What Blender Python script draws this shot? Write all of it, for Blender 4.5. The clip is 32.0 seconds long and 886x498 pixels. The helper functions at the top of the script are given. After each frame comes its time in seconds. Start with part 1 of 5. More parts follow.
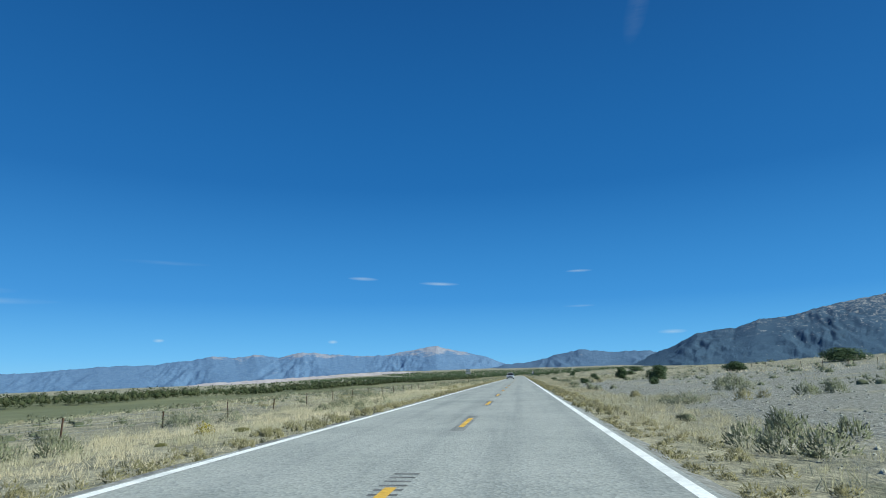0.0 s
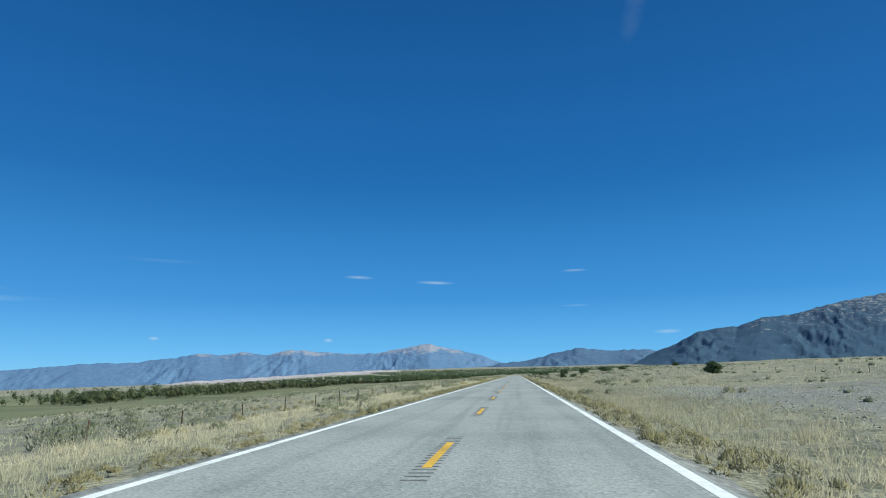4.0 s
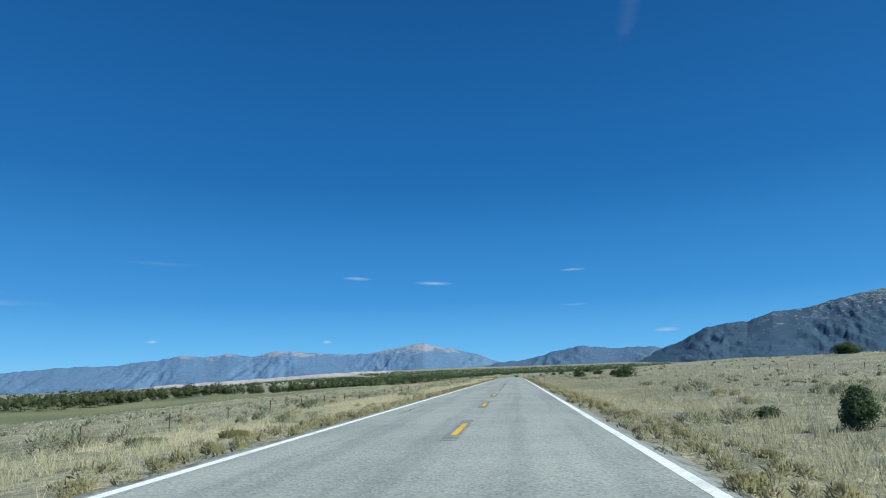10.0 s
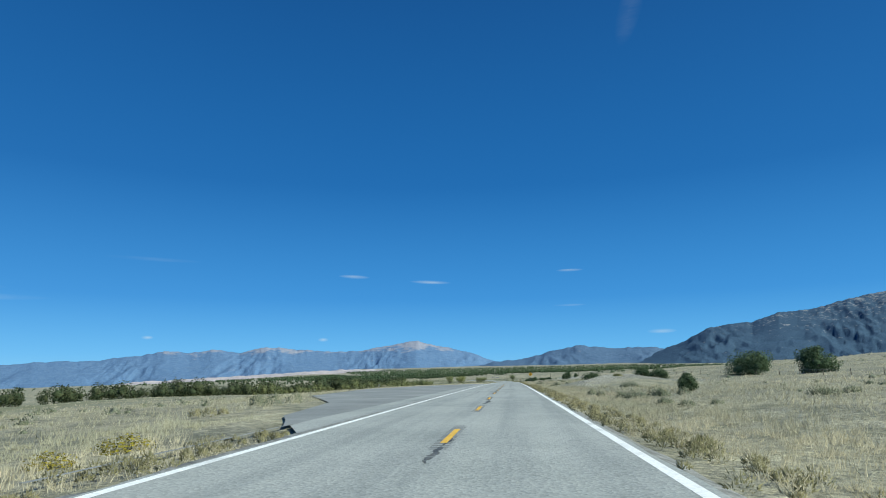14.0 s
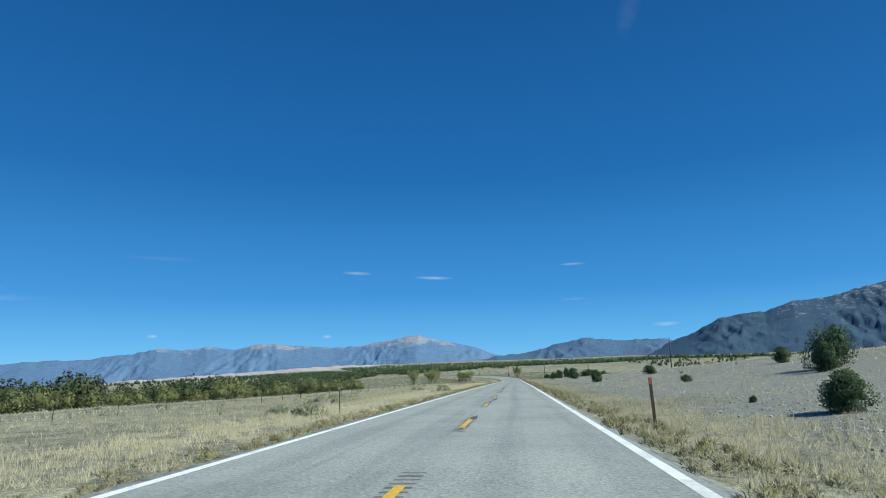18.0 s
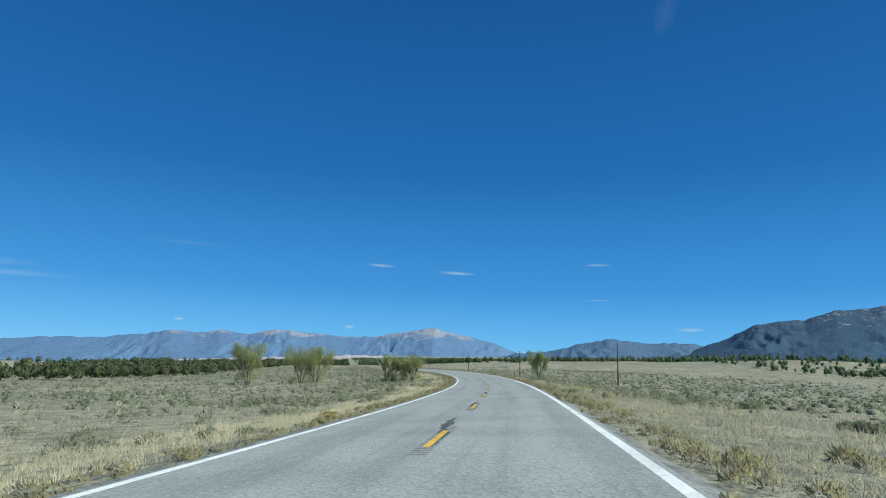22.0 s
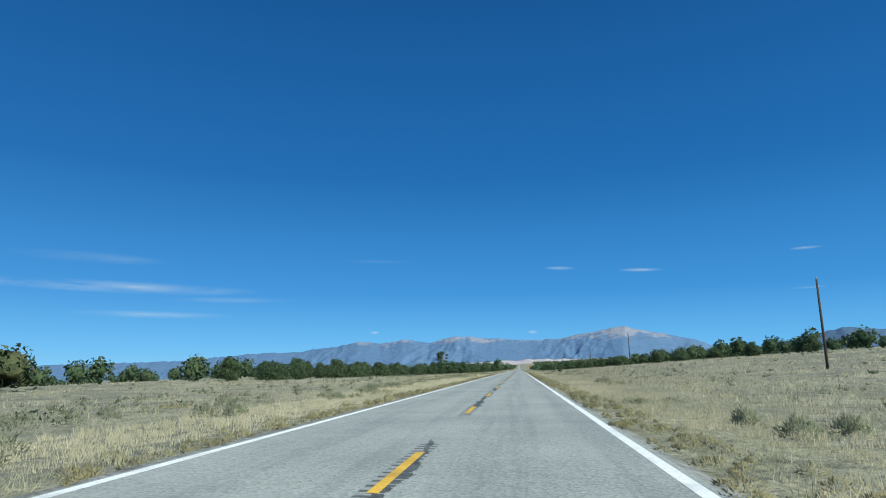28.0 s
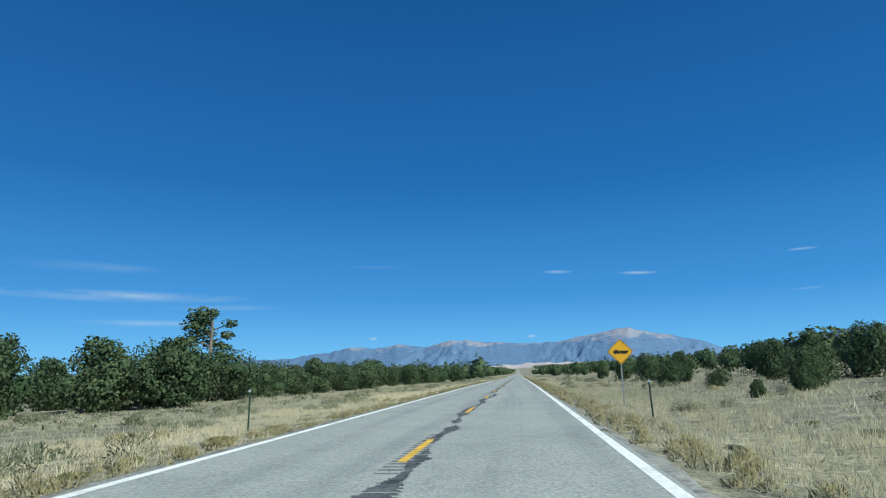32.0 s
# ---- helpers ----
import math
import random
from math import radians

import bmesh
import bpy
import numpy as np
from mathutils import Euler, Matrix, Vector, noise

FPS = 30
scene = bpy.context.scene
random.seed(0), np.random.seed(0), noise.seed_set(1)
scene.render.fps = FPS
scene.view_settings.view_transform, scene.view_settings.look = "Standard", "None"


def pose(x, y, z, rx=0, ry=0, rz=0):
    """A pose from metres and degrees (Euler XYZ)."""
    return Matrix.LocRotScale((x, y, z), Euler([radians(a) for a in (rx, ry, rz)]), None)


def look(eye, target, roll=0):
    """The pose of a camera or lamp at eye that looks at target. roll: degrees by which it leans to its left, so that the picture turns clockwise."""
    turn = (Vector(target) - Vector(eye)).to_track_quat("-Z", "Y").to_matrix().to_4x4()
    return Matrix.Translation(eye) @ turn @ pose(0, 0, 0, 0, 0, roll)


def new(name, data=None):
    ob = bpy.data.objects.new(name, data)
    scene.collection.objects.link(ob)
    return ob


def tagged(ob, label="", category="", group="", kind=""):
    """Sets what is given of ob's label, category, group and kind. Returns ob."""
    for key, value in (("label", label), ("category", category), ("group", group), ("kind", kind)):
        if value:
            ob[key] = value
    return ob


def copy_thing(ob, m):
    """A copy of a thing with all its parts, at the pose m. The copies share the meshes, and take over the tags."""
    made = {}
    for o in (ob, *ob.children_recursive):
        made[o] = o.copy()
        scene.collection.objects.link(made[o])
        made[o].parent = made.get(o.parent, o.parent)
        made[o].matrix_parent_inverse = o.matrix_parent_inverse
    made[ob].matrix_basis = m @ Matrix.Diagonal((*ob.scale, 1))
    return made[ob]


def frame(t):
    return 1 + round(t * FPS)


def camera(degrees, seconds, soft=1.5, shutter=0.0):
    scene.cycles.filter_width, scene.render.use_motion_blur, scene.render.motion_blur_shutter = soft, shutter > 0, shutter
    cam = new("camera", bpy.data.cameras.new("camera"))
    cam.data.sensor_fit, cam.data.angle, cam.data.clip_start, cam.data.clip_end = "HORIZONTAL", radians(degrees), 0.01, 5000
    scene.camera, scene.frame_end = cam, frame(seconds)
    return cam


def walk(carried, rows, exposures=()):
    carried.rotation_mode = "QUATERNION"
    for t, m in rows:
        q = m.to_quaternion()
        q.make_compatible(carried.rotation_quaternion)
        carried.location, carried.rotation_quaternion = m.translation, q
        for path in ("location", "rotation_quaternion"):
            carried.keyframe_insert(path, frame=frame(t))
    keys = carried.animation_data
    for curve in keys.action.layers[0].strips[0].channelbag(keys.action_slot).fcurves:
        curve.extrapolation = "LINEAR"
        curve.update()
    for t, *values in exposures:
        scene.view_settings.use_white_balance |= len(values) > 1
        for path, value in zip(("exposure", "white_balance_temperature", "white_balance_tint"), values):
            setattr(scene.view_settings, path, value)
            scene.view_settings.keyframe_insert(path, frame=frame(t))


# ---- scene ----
import itertools


def view(x, y, z, yaw, pitch, roll):
    """A camera's pose from its place, its turn to the left, its upward tilt and its lean to the left."""
    a, e = radians(yaw), radians(pitch)
    way = Vector((-math.sin(a) * math.cos(e), math.cos(a) * math.cos(e), math.sin(e)))
    return look((x, y, z), Vector((x, y, z)) + way, roll)


# seconds, x, y, z, turn, tilt, lean
PATH = [
    (0.0, 0.90, 1.14, 0.729, 7.00, 11.88, -0.95),
    (0.5, 0.90, 19.60, 0.761, 6.37, 11.88, -1.29),
    (1.0, 0.91, 38.29, 0.792, 6.28, 12.12, -1.61),
    (1.5, 0.91, 57.91, 0.826, 6.57, 11.85, -1.20),
    (2.0, 0.92, 77.63, 0.859, 6.77, 12.03, -0.76),
    (2.5, 0.83, 96.81, 0.892, 6.84, 12.01, -1.28),
    (3.0, 0.75, 115.77, 0.924, 6.94, 11.85, -1.09),
    (3.5, 0.75, 134.48, 0.956, 6.58, 11.82, -0.75),
    (4.0, 0.75, 153.02, 0.988, 6.63, 11.77, -0.74),
    (4.5, 0.75, 171.46, 1.019, 6.69, 11.73, -0.73),
    (5.0, 0.75, 189.85, 1.050, 6.75, 11.68, -0.71),
    (5.5, 0.75, 208.25, 1.081, 6.80, 11.63, -0.70),
    (6.0, 0.74, 226.69, 1.113, 6.35, 11.73, -1.31),
    (6.5, 0.76, 245.91, 1.145, 6.66, 11.67, -0.42),
    (7.0, 0.77, 264.74, 1.177, 7.05, 11.55, -0.73),
    (7.5, 0.71, 281.22, 1.206, 6.82, 11.78, -1.01),
    (8.0, 0.65, 297.61, 1.233, 6.51, 11.81, -1.24),
    (8.5, 0.70, 315.92, 1.264, 6.23, 11.79, -1.39),
    (9.0, 0.74, 334.68, 1.297, 6.33, 11.73, -1.26),
    (9.5, 0.77, 353.38, 1.328, 6.66, 11.90, -0.71),
    (10.0, 0.80, 372.08, 1.360, 6.43, 11.81, -1.34),
    (10.5, 0.87, 390.09, 1.391, 6.30, 11.85, -1.22),
    (11.0, 0.94, 408.18, 1.421, 6.24, 11.80, -1.43),
    (11.5, 0.89, 427.29, 1.450, 6.70, 11.74, -1.55),
    (12.0, 0.85, 446.50, 1.470, 6.94, 11.81, -1.11),
    (12.5, 0.75, 464.77, 1.481, 7.12, 11.73, -0.84),
    (13.0, 0.65, 482.95, 1.485, 6.75, 11.87, -1.01),
    (13.5, 0.72, 501.97, 1.473, 6.33, 11.83, -0.94),
    (14.0, 0.79, 520.58, 1.441, 6.17, 11.72, -0.68),
    (14.5, 0.88, 537.29, 1.393, 6.38, 11.60, -1.19),
    (15.0, 0.97, 553.95, 1.329, 6.06, 11.64, -1.62),
    (15.5, 0.95, 572.04, 1.239, 6.35, 11.57, -1.92),
    (16.0, 0.93, 590.64, 1.124, 6.41, 11.47, -1.79),
    (16.5, 0.90, 609.55, 0.985, 6.47, 11.38, -1.67),
    (17.0, 0.88, 628.59, 0.821, 6.52, 11.28, -1.54),
    (17.5, 0.85, 647.55, 0.633, 6.58, 11.18, -1.42),
    (18.0, 0.83, 666.26, 0.430, 6.43, 11.30, -1.36),
    (18.5, 0.82, 684.53, 0.221, 6.67, 11.05, -0.61),
    (19.0, 0.81, 702.18, 0.009, 6.81, 11.36, -1.53),
    (19.5, 0.84, 718.41, -0.195, 6.37, 10.98, -1.44),
    (20.0, 0.87, 734.68, -0.409, 6.12, 10.93, -1.73),
    (20.5, 0.89, 752.31, -0.645, 6.63, 10.96, -1.19),
    (21.0, 0.92, 770.95, -0.876, 6.74, 10.67, -0.24),
    (21.5, 0.93, 790.52, -1.085, 7.11, 10.78, 0.64),
    (22.0, 0.75, 810.22, -1.260, 8.79, 10.86, 1.53),
    (22.5, 0.03, 829.75, -1.386, 10.35, 10.79, 1.88),
    (23.0, -1.33, 848.92, -1.455, 12.95, 10.61, 3.24),
    (23.5, -3.53, 867.19, -1.481, 14.85, 10.47, 3.16),
    (24.0, -6.34, 884.53, -1.484, 17.15, 10.64, 3.50),
    (24.5, -9.55, 900.40, -1.485, 19.50, 10.47, 3.38),
    (25.0, -13.32, 915.98, -1.485, 22.20, 10.51, 4.18),
    (25.5, -18.14, 933.09, -1.484, 23.60, 10.51, 2.69),
    (26.0, -23.64, 950.58, -1.490, 24.60, 10.65, 1.75),
    (26.5, -29.40, 967.99, -1.507, 25.25, 10.72, 0.54),
    (27.0, -35.32, 985.67, -1.526, 25.34, 10.87, 0.16),
    (27.5, -41.33, 1003.58, -1.546, 25.43, 11.03, -0.22),
    (28.0, -47.38, 1021.62, -1.548, 25.53, 11.18, -0.60),
    (28.5, -53.44, 1039.72, -1.548, 25.62, 11.33, -0.99),
    (29.0, -59.51, 1057.81, -1.548, 25.67, 11.62, -1.48),
    (29.5, -65.64, 1075.93, -1.548, 25.30, 11.48, -1.75),
    (30.0, -71.64, 1093.68, -1.548, 25.31, 11.56, -1.28),
    (30.5, -77.23, 1110.37, -1.548, 25.30, 11.44, -1.35),
    (31.0, -82.71, 1126.73, -1.548, 25.34, 11.66, -1.01),
    (31.5, -88.31, 1143.49, -1.548, 25.52, 11.58, -0.34),
    (32.0, -93.91, 1160.26, -1.548, 25.30, 11.66, -1.32),
]
cam = camera(72.1, 32.0, soft=1.0)
walk(cam, [(row[0], view(*row[1:])) for row in PATH], [(0.0, 0.1, 6450, -5), (32.0, 0.1, 6450, -5)])

# ---- world, sun, exposure ----
SUN_EL, SUN_AZ = radians(43), radians(108)
world = bpy.data.worlds.new("sky")
scene.world = world
world.use_nodes = True
wn, wl = world.node_tree.nodes, world.node_tree.links
wn.clear()


def wnode(kind, **inputs):
    n = wn.new(kind)
    for key, value in inputs.items():
        n.inputs[int(key[1:]) if key[1:].isdigit() else key].default_value = value
    return n


sky = wn.new("ShaderNodeTexSky")
sky.sky_type = 'NISHITA'
sky.sun_disc = False
sky.sun_elevation, sky.sun_rotation = SUN_EL, SUN_AZ
sky.altitude, sky.air_density, sky.dust_density, sky.ozone_density = 2500, 1.0, 0.15, 3.0
# thin high clouds: streaks at azimuth, elevation, half length and half height in degrees
coord = wn.new("ShaderNodeTexCoord")
split = wn.new("ShaderNodeSeparateXYZ")
wl.new(coord.outputs["Generated"], split.inputs[0])


def wmath(op, a, b=None):
    n = wn.new("ShaderNodeMath")
    n.operation = op
    for i, v in enumerate((a, b)):
        if v is None:
            continue
        if isinstance(v, (int, float)):
            n.inputs[i].default_value = v
        else:
            wl.new(v, n.inputs[i])
    return n.outputs[0]


az = wmath('MULTIPLY', wmath('ARCTAN2', split.outputs[0], split.outputs[1]), 57.2958)
el = wmath('MULTIPLY', wmath('ARCSINE', split.outputs[2]), 57.2958)
# dry high-altitude air: the sky's own colours drawn towards a clear deep blue
clear = wn.new("ShaderNodeValToRGB")
stops = clear.color_ramp.elements
for p, c in ((0.0, (.165, .49, .90)), (.035, (.115, .42, .88)), (.12, (.042, .258, .70)), (.30, (.011, .133, .45)), (.60, (.006, .074, .285)), (1.0, (.005, .065, .26))):
    e = stops[0] if p == 0 else stops[-1] if p == 1.0 else stops.new(p)
    e.position, e.color = p, (*c, 1)
wl.new(split.outputs[2], clear.inputs[0])
gain = wn.new("ShaderNodeVectorMath")
gain.operation = 'SCALE'
gain.inputs["Scale"].default_value = 9.4
wl.new(clear.outputs[0], gain.inputs[0])
deep = wn.new("ShaderNodeMixRGB")
deep.inputs[0].default_value = .88
wl.new(sky.outputs[0], deep.inputs[1])
wl.new(gain.outputs[0], deep.inputs[2])
wisp = wn.new("ShaderNodeTexNoise")
wisp.inputs["Scale"].default_value, wisp.inputs["Detail"].default_value, wisp.inputs["Roughness"].default_value = 9.0, 7.0, 0.62
stretch = wn.new("ShaderNodeMapping")
stretch.inputs["Scale"].default_value = (1.0, 1.0, 7.0)
wl.new(coord.outputs["Generated"], stretch.inputs[0])
wl.new(stretch.outputs[0], wisp.inputs["Vector"])
total = None
for a0, e0, da, de, slope, gain in ((-14.6, 9.1, 1.5, .18, -.04, .4), (-7.4, 8.6, 2.0, .18, -.04, .4), (5.7, 9.4, 1.3, .14, .0, .4),
                                    (13.4, 3.6, 1.3, .22, .0, .4), (-32, 3.4, .5, .18, 0, .5), (-17.3, 3.3, .5, .2, 0, .35),
                                    (12.9, 31.6, 1.6, 2.2, 1.2, .05), (-54, 7.0, 12.0, .55, .0, .32), (-51, 4.8, 7.0, .34, 0, .17),
                                    (-56, 9.3, 6.0, .5, 0, .12), (5.5, 6.2, 1.6, .12, 0, .15),
                                    (-32, 10.0, 4.0, .2, .0, .07), (-45, 6.2, 6.0, .3, .02, .13)):
    x = wmath('DIVIDE', wmath('SUBTRACT', az, a0), da)
    tilt = wmath('SUBTRACT', el, e0)
    if slope:
        tilt = wmath('SUBTRACT', tilt, wmath('MULTIPLY', wmath('SUBTRACT', az, a0), slope))
    y = wmath('DIVIDE', tilt, de)
    r = wmath('SQRT', wmath('ADD', wmath('MULTIPLY', x, x), wmath('MULTIPLY', y, y)))
    soft = wmath('MULTIPLY', wmath('MAXIMUM', wmath('SUBTRACT', 1.0, r), 0.0), gain * 1.5)
    total = soft if total is None else wmath('ADD', total, soft)
cover = wmath('MINIMUM', wmath('MULTIPLY', total, wmath('MULTIPLY', wmath('MAXIMUM', wmath('SUBTRACT', wisp.outputs[0], .28), 0.0), 2.6)), 0.75)
blend = wn.new("ShaderNodeMixRGB")
wl.new(cover, blend.inputs[0])
wl.new(deep.outputs[0], blend.inputs[1])
blend.inputs[2].default_value = (6.5, 7.0, 7.6, 1)
back = wnode("ShaderNodeBackground", Strength=0.105)
wl.new(blend.outputs[0], back.inputs[0])
wout = wn.new("ShaderNodeOutputWorld")
wl.new(back.outputs[0], wout.inputs[0])

sun = new("sun", bpy.data.lights.new("sun", 'SUN'))
sun.data.energy, sun.data.angle, sun.data.color = 4.9, radians(0.53), (1.0, .965, .89)
sun.matrix_world = look((60 * math.sin(SUN_AZ), 60 * math.cos(SUN_AZ), 60 * math.tan(SUN_EL)), (0, 0, 0))

# ---- the plan: road line, heights ----
# The film runs at about double speed, so the plan is drawn at 0.56 of life size to keep its pace.
LANE, EDGE, EYE = 1.96, 2.07, 0.729
DASH, CYCLE, FIRST = 1.85, 6.72, 2.54


def bend(s):
    """Curvature of the road along its length: one long left-hand bend."""
    return np.interp(s, [778, 840, 917, 975], [0, 0.00237, 0.00237, 0])


SS = np.arange(-120.0, 5200.0, 1.0)
HEAD = np.cumsum(bend(SS))
RX = -np.cumsum(np.sin(HEAD))
RY = -120.0 + np.cumsum(np.cos(HEAD))
GRADE = np.interp(SS, [0, 408, 482, 554, 647, 752, 809, 866, 1190, 1260, 1350, 1700, 2600, 3400],
                  [.0017, .0017, 0, -.0044, -.0105, -.014, -.0087, 0, 0, -.004, 0, 0, .012, .02])
RZ = np.cumsum(GRADE)
RZ -= np.interp(0, SS, RZ)
RX -= np.interp(0, SS, RX)
BANK = np.interp(SS, [745, 850, 945, 1010], [0, .080, .080, 0])


def along(s):
    """Centre of the road at s metres along it: x, y, z, heading, bank."""
    return tuple(np.interp(s, SS, a) for a in (RX, RY, RZ, HEAD, BANK))


def road_at(s, u, up=0.0):
    """A place u metres to the right of the centre line on the road's surface."""
    x, y, z, h, b = along(s)
    return x + u * np.cos(h), y + u * np.sin(h), z + u * b + up


def hills(x, y):
    """Soft uneven ground, vectorised."""
    return (0.55 * np.sin(x * .031 + 1.3) * np.sin(y * .027 + .4) + 0.25 * np.sin(x * .083 + y * .051)
            + 0.10 * np.sin(x * .21 - y * .17 + 2.) + 0.06 * np.sin(x * .47 + 1.) * np.sin(y * .43))


APRON_Y, APRON_U = [524, 533, 540, 548, 566, 580, 590, 599, 606], [0, 3.9, 5.0, 8.2, 9.8, 8.2, 6.2, 4.4, 0]


def ground_z(x, y):
    """Height of the natural ground and of the road bed."""
    x, y = np.asarray(x, float), np.asarray(y, float)
    rx, z, h, b = (np.interp(y, RY, a) for a in (RX, RZ, HEAD, BANK))
    d = (x - rx) * np.cos(h)
    r, l = np.maximum(d, 0), np.maximum(-d, 0)
    # right: a rising hillside, flat after the bend, low rise at the end
    rise = np.interp(y, [-100, 60, 250, 420, 560, 640, 730, 790, 815, 850, 1005, 1045, 1085, 1190, 1300], [.050, .062, .052, .062, .05, .085, .085, .075, .03, .006, .006, .02, .08, .075, .04])
    up_r = rise * np.interp(r, [0, 4, 12, 40, 90, 400, 1500, 3000], [0, 0, 5, 34, 62, 120, 420, 700])
    up_r = up_r + np.interp(y, [1250, 2300], [0, 4]) * np.interp(r, [30, 220, 3000], [0, 1, 1.6])
    # left: a plain that falls away gently
    fall = np.interp(y, [-100, 400, 520, 640, 780, 860, 1000], [1, 1, .85, .6, .6, .6, .25])
    fall = fall + (1 - fall) * np.interp(l, [150, 450], [0, 1])
    far_rise = np.maximum(z - np.interp(1700, RY, RZ), 0) * (y > 1700) * np.interp(l, [100, 600], [0, 1])
    dn_l = -far_rise - fall * np.interp(l, [0, 3, 15, 40, 110, 400, 2000, 4000], [0, 0, .5, 2.4, 7.5, 11, 48, 110])
    bed_drop = -np.interp(y, [790, 860, 950, 1020], [0, 1, 1, .1]) * np.interp(np.abs(d), [2.6, 8, 14, 40], [0, .72, .9, .9])
    mound = .75 * np.exp(-((d - 9.2) / 3.4) ** 2 - ((y - 571.5) / 6) ** 2)
    ditch = -.10 * np.interp(r, [2.2, 2.8, 3.8, 6], [.3, .6, 1, 0]) - .14 * np.interp(l, [2.2, 2.8, 5, 30], [.3, .5, 1, 1])
    side = b * np.clip(d, -4, 4) * np.interp(np.abs(d), [4, 25], [1, 0])
    wild = hills(x, y) * np.interp(np.abs(d), [3, 14, 60, 400], [0, .35, 1, 2.2])
    bed = np.where(np.abs(d) < 2.05, -.06, 0.0)
    # level ground under and round the paved pull-off
    paved = np.interp(y, APRON_Y, APRON_U)
    free = np.where(d < 0, 1 - np.clip(paved / 3.9, 0, 1) * (1 - np.clip((l - paved - .8) / 4.0, 0, 1)), 1.0)
    return z + side + np.where(np.abs(d) < 2.14, bed, (ditch + up_r + dn_l + wild + bed_drop + mound) * free - .05 * (1 - free)) 


# ---- materials ----
def shader(name):
    m = bpy.data.materials.new(name)
    m.use_nodes = True
    nt = m.node_tree
    return m, nt.nodes, nt.links, nt.nodes["Principled BSDF"]


def ramp(nodes, stops):
    r = nodes.new("ShaderNodeValToRGB")
    e = r.color_ramp.elements
    while len(e) < len(stops):
        e.new(0.5)
    for el_, (p, c) in zip(e, stops):
        el_.position, el_.color = p, (*c, 1)
    return r


def noisy(nodes, links, vec, scale, detail=6.0, rough=0.6):
    n = nodes.new("ShaderNodeTexNoise")
    n.inputs["Scale"].default_value, n.inputs["Detail"].default_value, n.inputs["Roughness"].default_value = scale, detail, rough
    links.new(vec, n.inputs["Vector"])
    return n.outputs[0]


def mixed(nodes, links, fac, a, b, mode='MIX'):
    n = nodes.new("ShaderNodeMixRGB")
    n.blend_type = mode
    for i, v in enumerate((fac, a, b)):
        if isinstance(v, (int, float)):
            n.inputs[i].default_value = v
        elif isinstance(v, tuple):
            n.inputs[i].default_value = (*v, 1)
        else:
            links.new(v, n.inputs[i])
    return n.outputs[0]


def bumped(nodes, links, bsdf, height, dist, strength=0.6):
    b = nodes.new("ShaderNodeBump")
    b.inputs["Distance"].default_value, b.inputs["Strength"].default_value = dist, strength
    links.new(height, b.inputs["Height"])
    links.new(b.outputs[0], bsdf.inputs["Normal"])


def surface(name, stops, scale, rough=0.85, bump=0.0, fine=None, metal=0.0, amount=.35):
    """Two scales of noise: a coarse colour ramp, and a fine grain on it."""
    m, n, l, p = shader(name)
    co = n.new("ShaderNodeTexCoord").outputs["Object"]
    coarse = noisy(n, l, co, scale)
    col = ramp(n, stops)
    l.new(coarse, col.inputs[0])
    grain = noisy(n, l, co, fine or scale * 9, 3.0)
    g = ramp(n, [(.3, (.55, .55, .55)), (.7, (1.35, 1.35, 1.35))])
    l.new(grain, g.inputs[0])
    l.new(mixed(n, l, amount, col.outputs[0], mixed(n, l, 1.0, col.outputs[0], g.outputs[0], 'MULTIPLY')), p.inputs["Base Color"])
    p.inputs["Roughness"].default_value, p.inputs["Metallic"].default_value = rough, metal
    if bump:
        bumped(n, l, p, grain, bump)
    return m


def foliage(name, stops, rough=0.85, through_light=0.3, grain=16.0, contrast=1.0):
    """Leaf or blade colours that differ from piece to piece and from plant to plant."""
    m, n, l, p = shader(name)
    geo, info = n.new("ShaderNodeNewGeometry"), n.new("ShaderNodeObjectInfo")
    co = n.new("ShaderNodeTexCoord").outputs["Object"]
    add = n.new("ShaderNodeMath")
    add.operation = 'MULTIPLY_ADD'
    l.new(geo.outputs["Random Per Island"], add.inputs[0])
    add.inputs[1].default_value = .55
    patch = noisy(n, l, co, .35, 3.0)
    half = n.new("ShaderNodeMath")
    half.operation = 'MULTIPLY'
    l.new(patch, half.inputs[0])
    half.inputs[1].default_value = .45
    l.new(half.outputs[0], add.inputs[2])
    col = ramp(n, stops)
    l.new(add.outputs[0], col.inputs[0])
    shade = ramp(n, [(0, (.86, .88, .84)), (1, (1.14, 1.1, 1.06))])
    l.new(info.outputs["Random"], shade.inputs[0])
    c = mixed(n, l, 1.0, col.outputs[0], shade.outputs[0], 'MULTIPLY')
    fine = noisy(n, l, co, grain, 4.0, .7)
    speck = ramp(n, [(.30, (.55, .57, .55)), (.5, (1, 1, 1)), (.72, (1.4, 1.38, 1.34))])
    l.new(fine, speck.inputs[0])
    c = mixed(n, l, contrast, c, speck.outputs[0], 'MULTIPLY')
    l.new(c, p.inputs["Base Color"])
    bumped(n, l, p, fine, .05, .5)
    p.inputs["Roughness"].default_value = rough
    p.inputs["Specular IOR Level"].default_value = .1
    tr = n.new("ShaderNodeBsdfTranslucent")
    l.new(c, tr.inputs[0])
    mx = n.new("ShaderNodeMixShader")
    mx.inputs[0].default_value = through_light
    l.new(p.outputs[0], mx.inputs[1])
    l.new(tr.outputs[0], mx.inputs[2])
    l.new(mx.outputs[0], n["Material Output"].inputs[0])
    return m


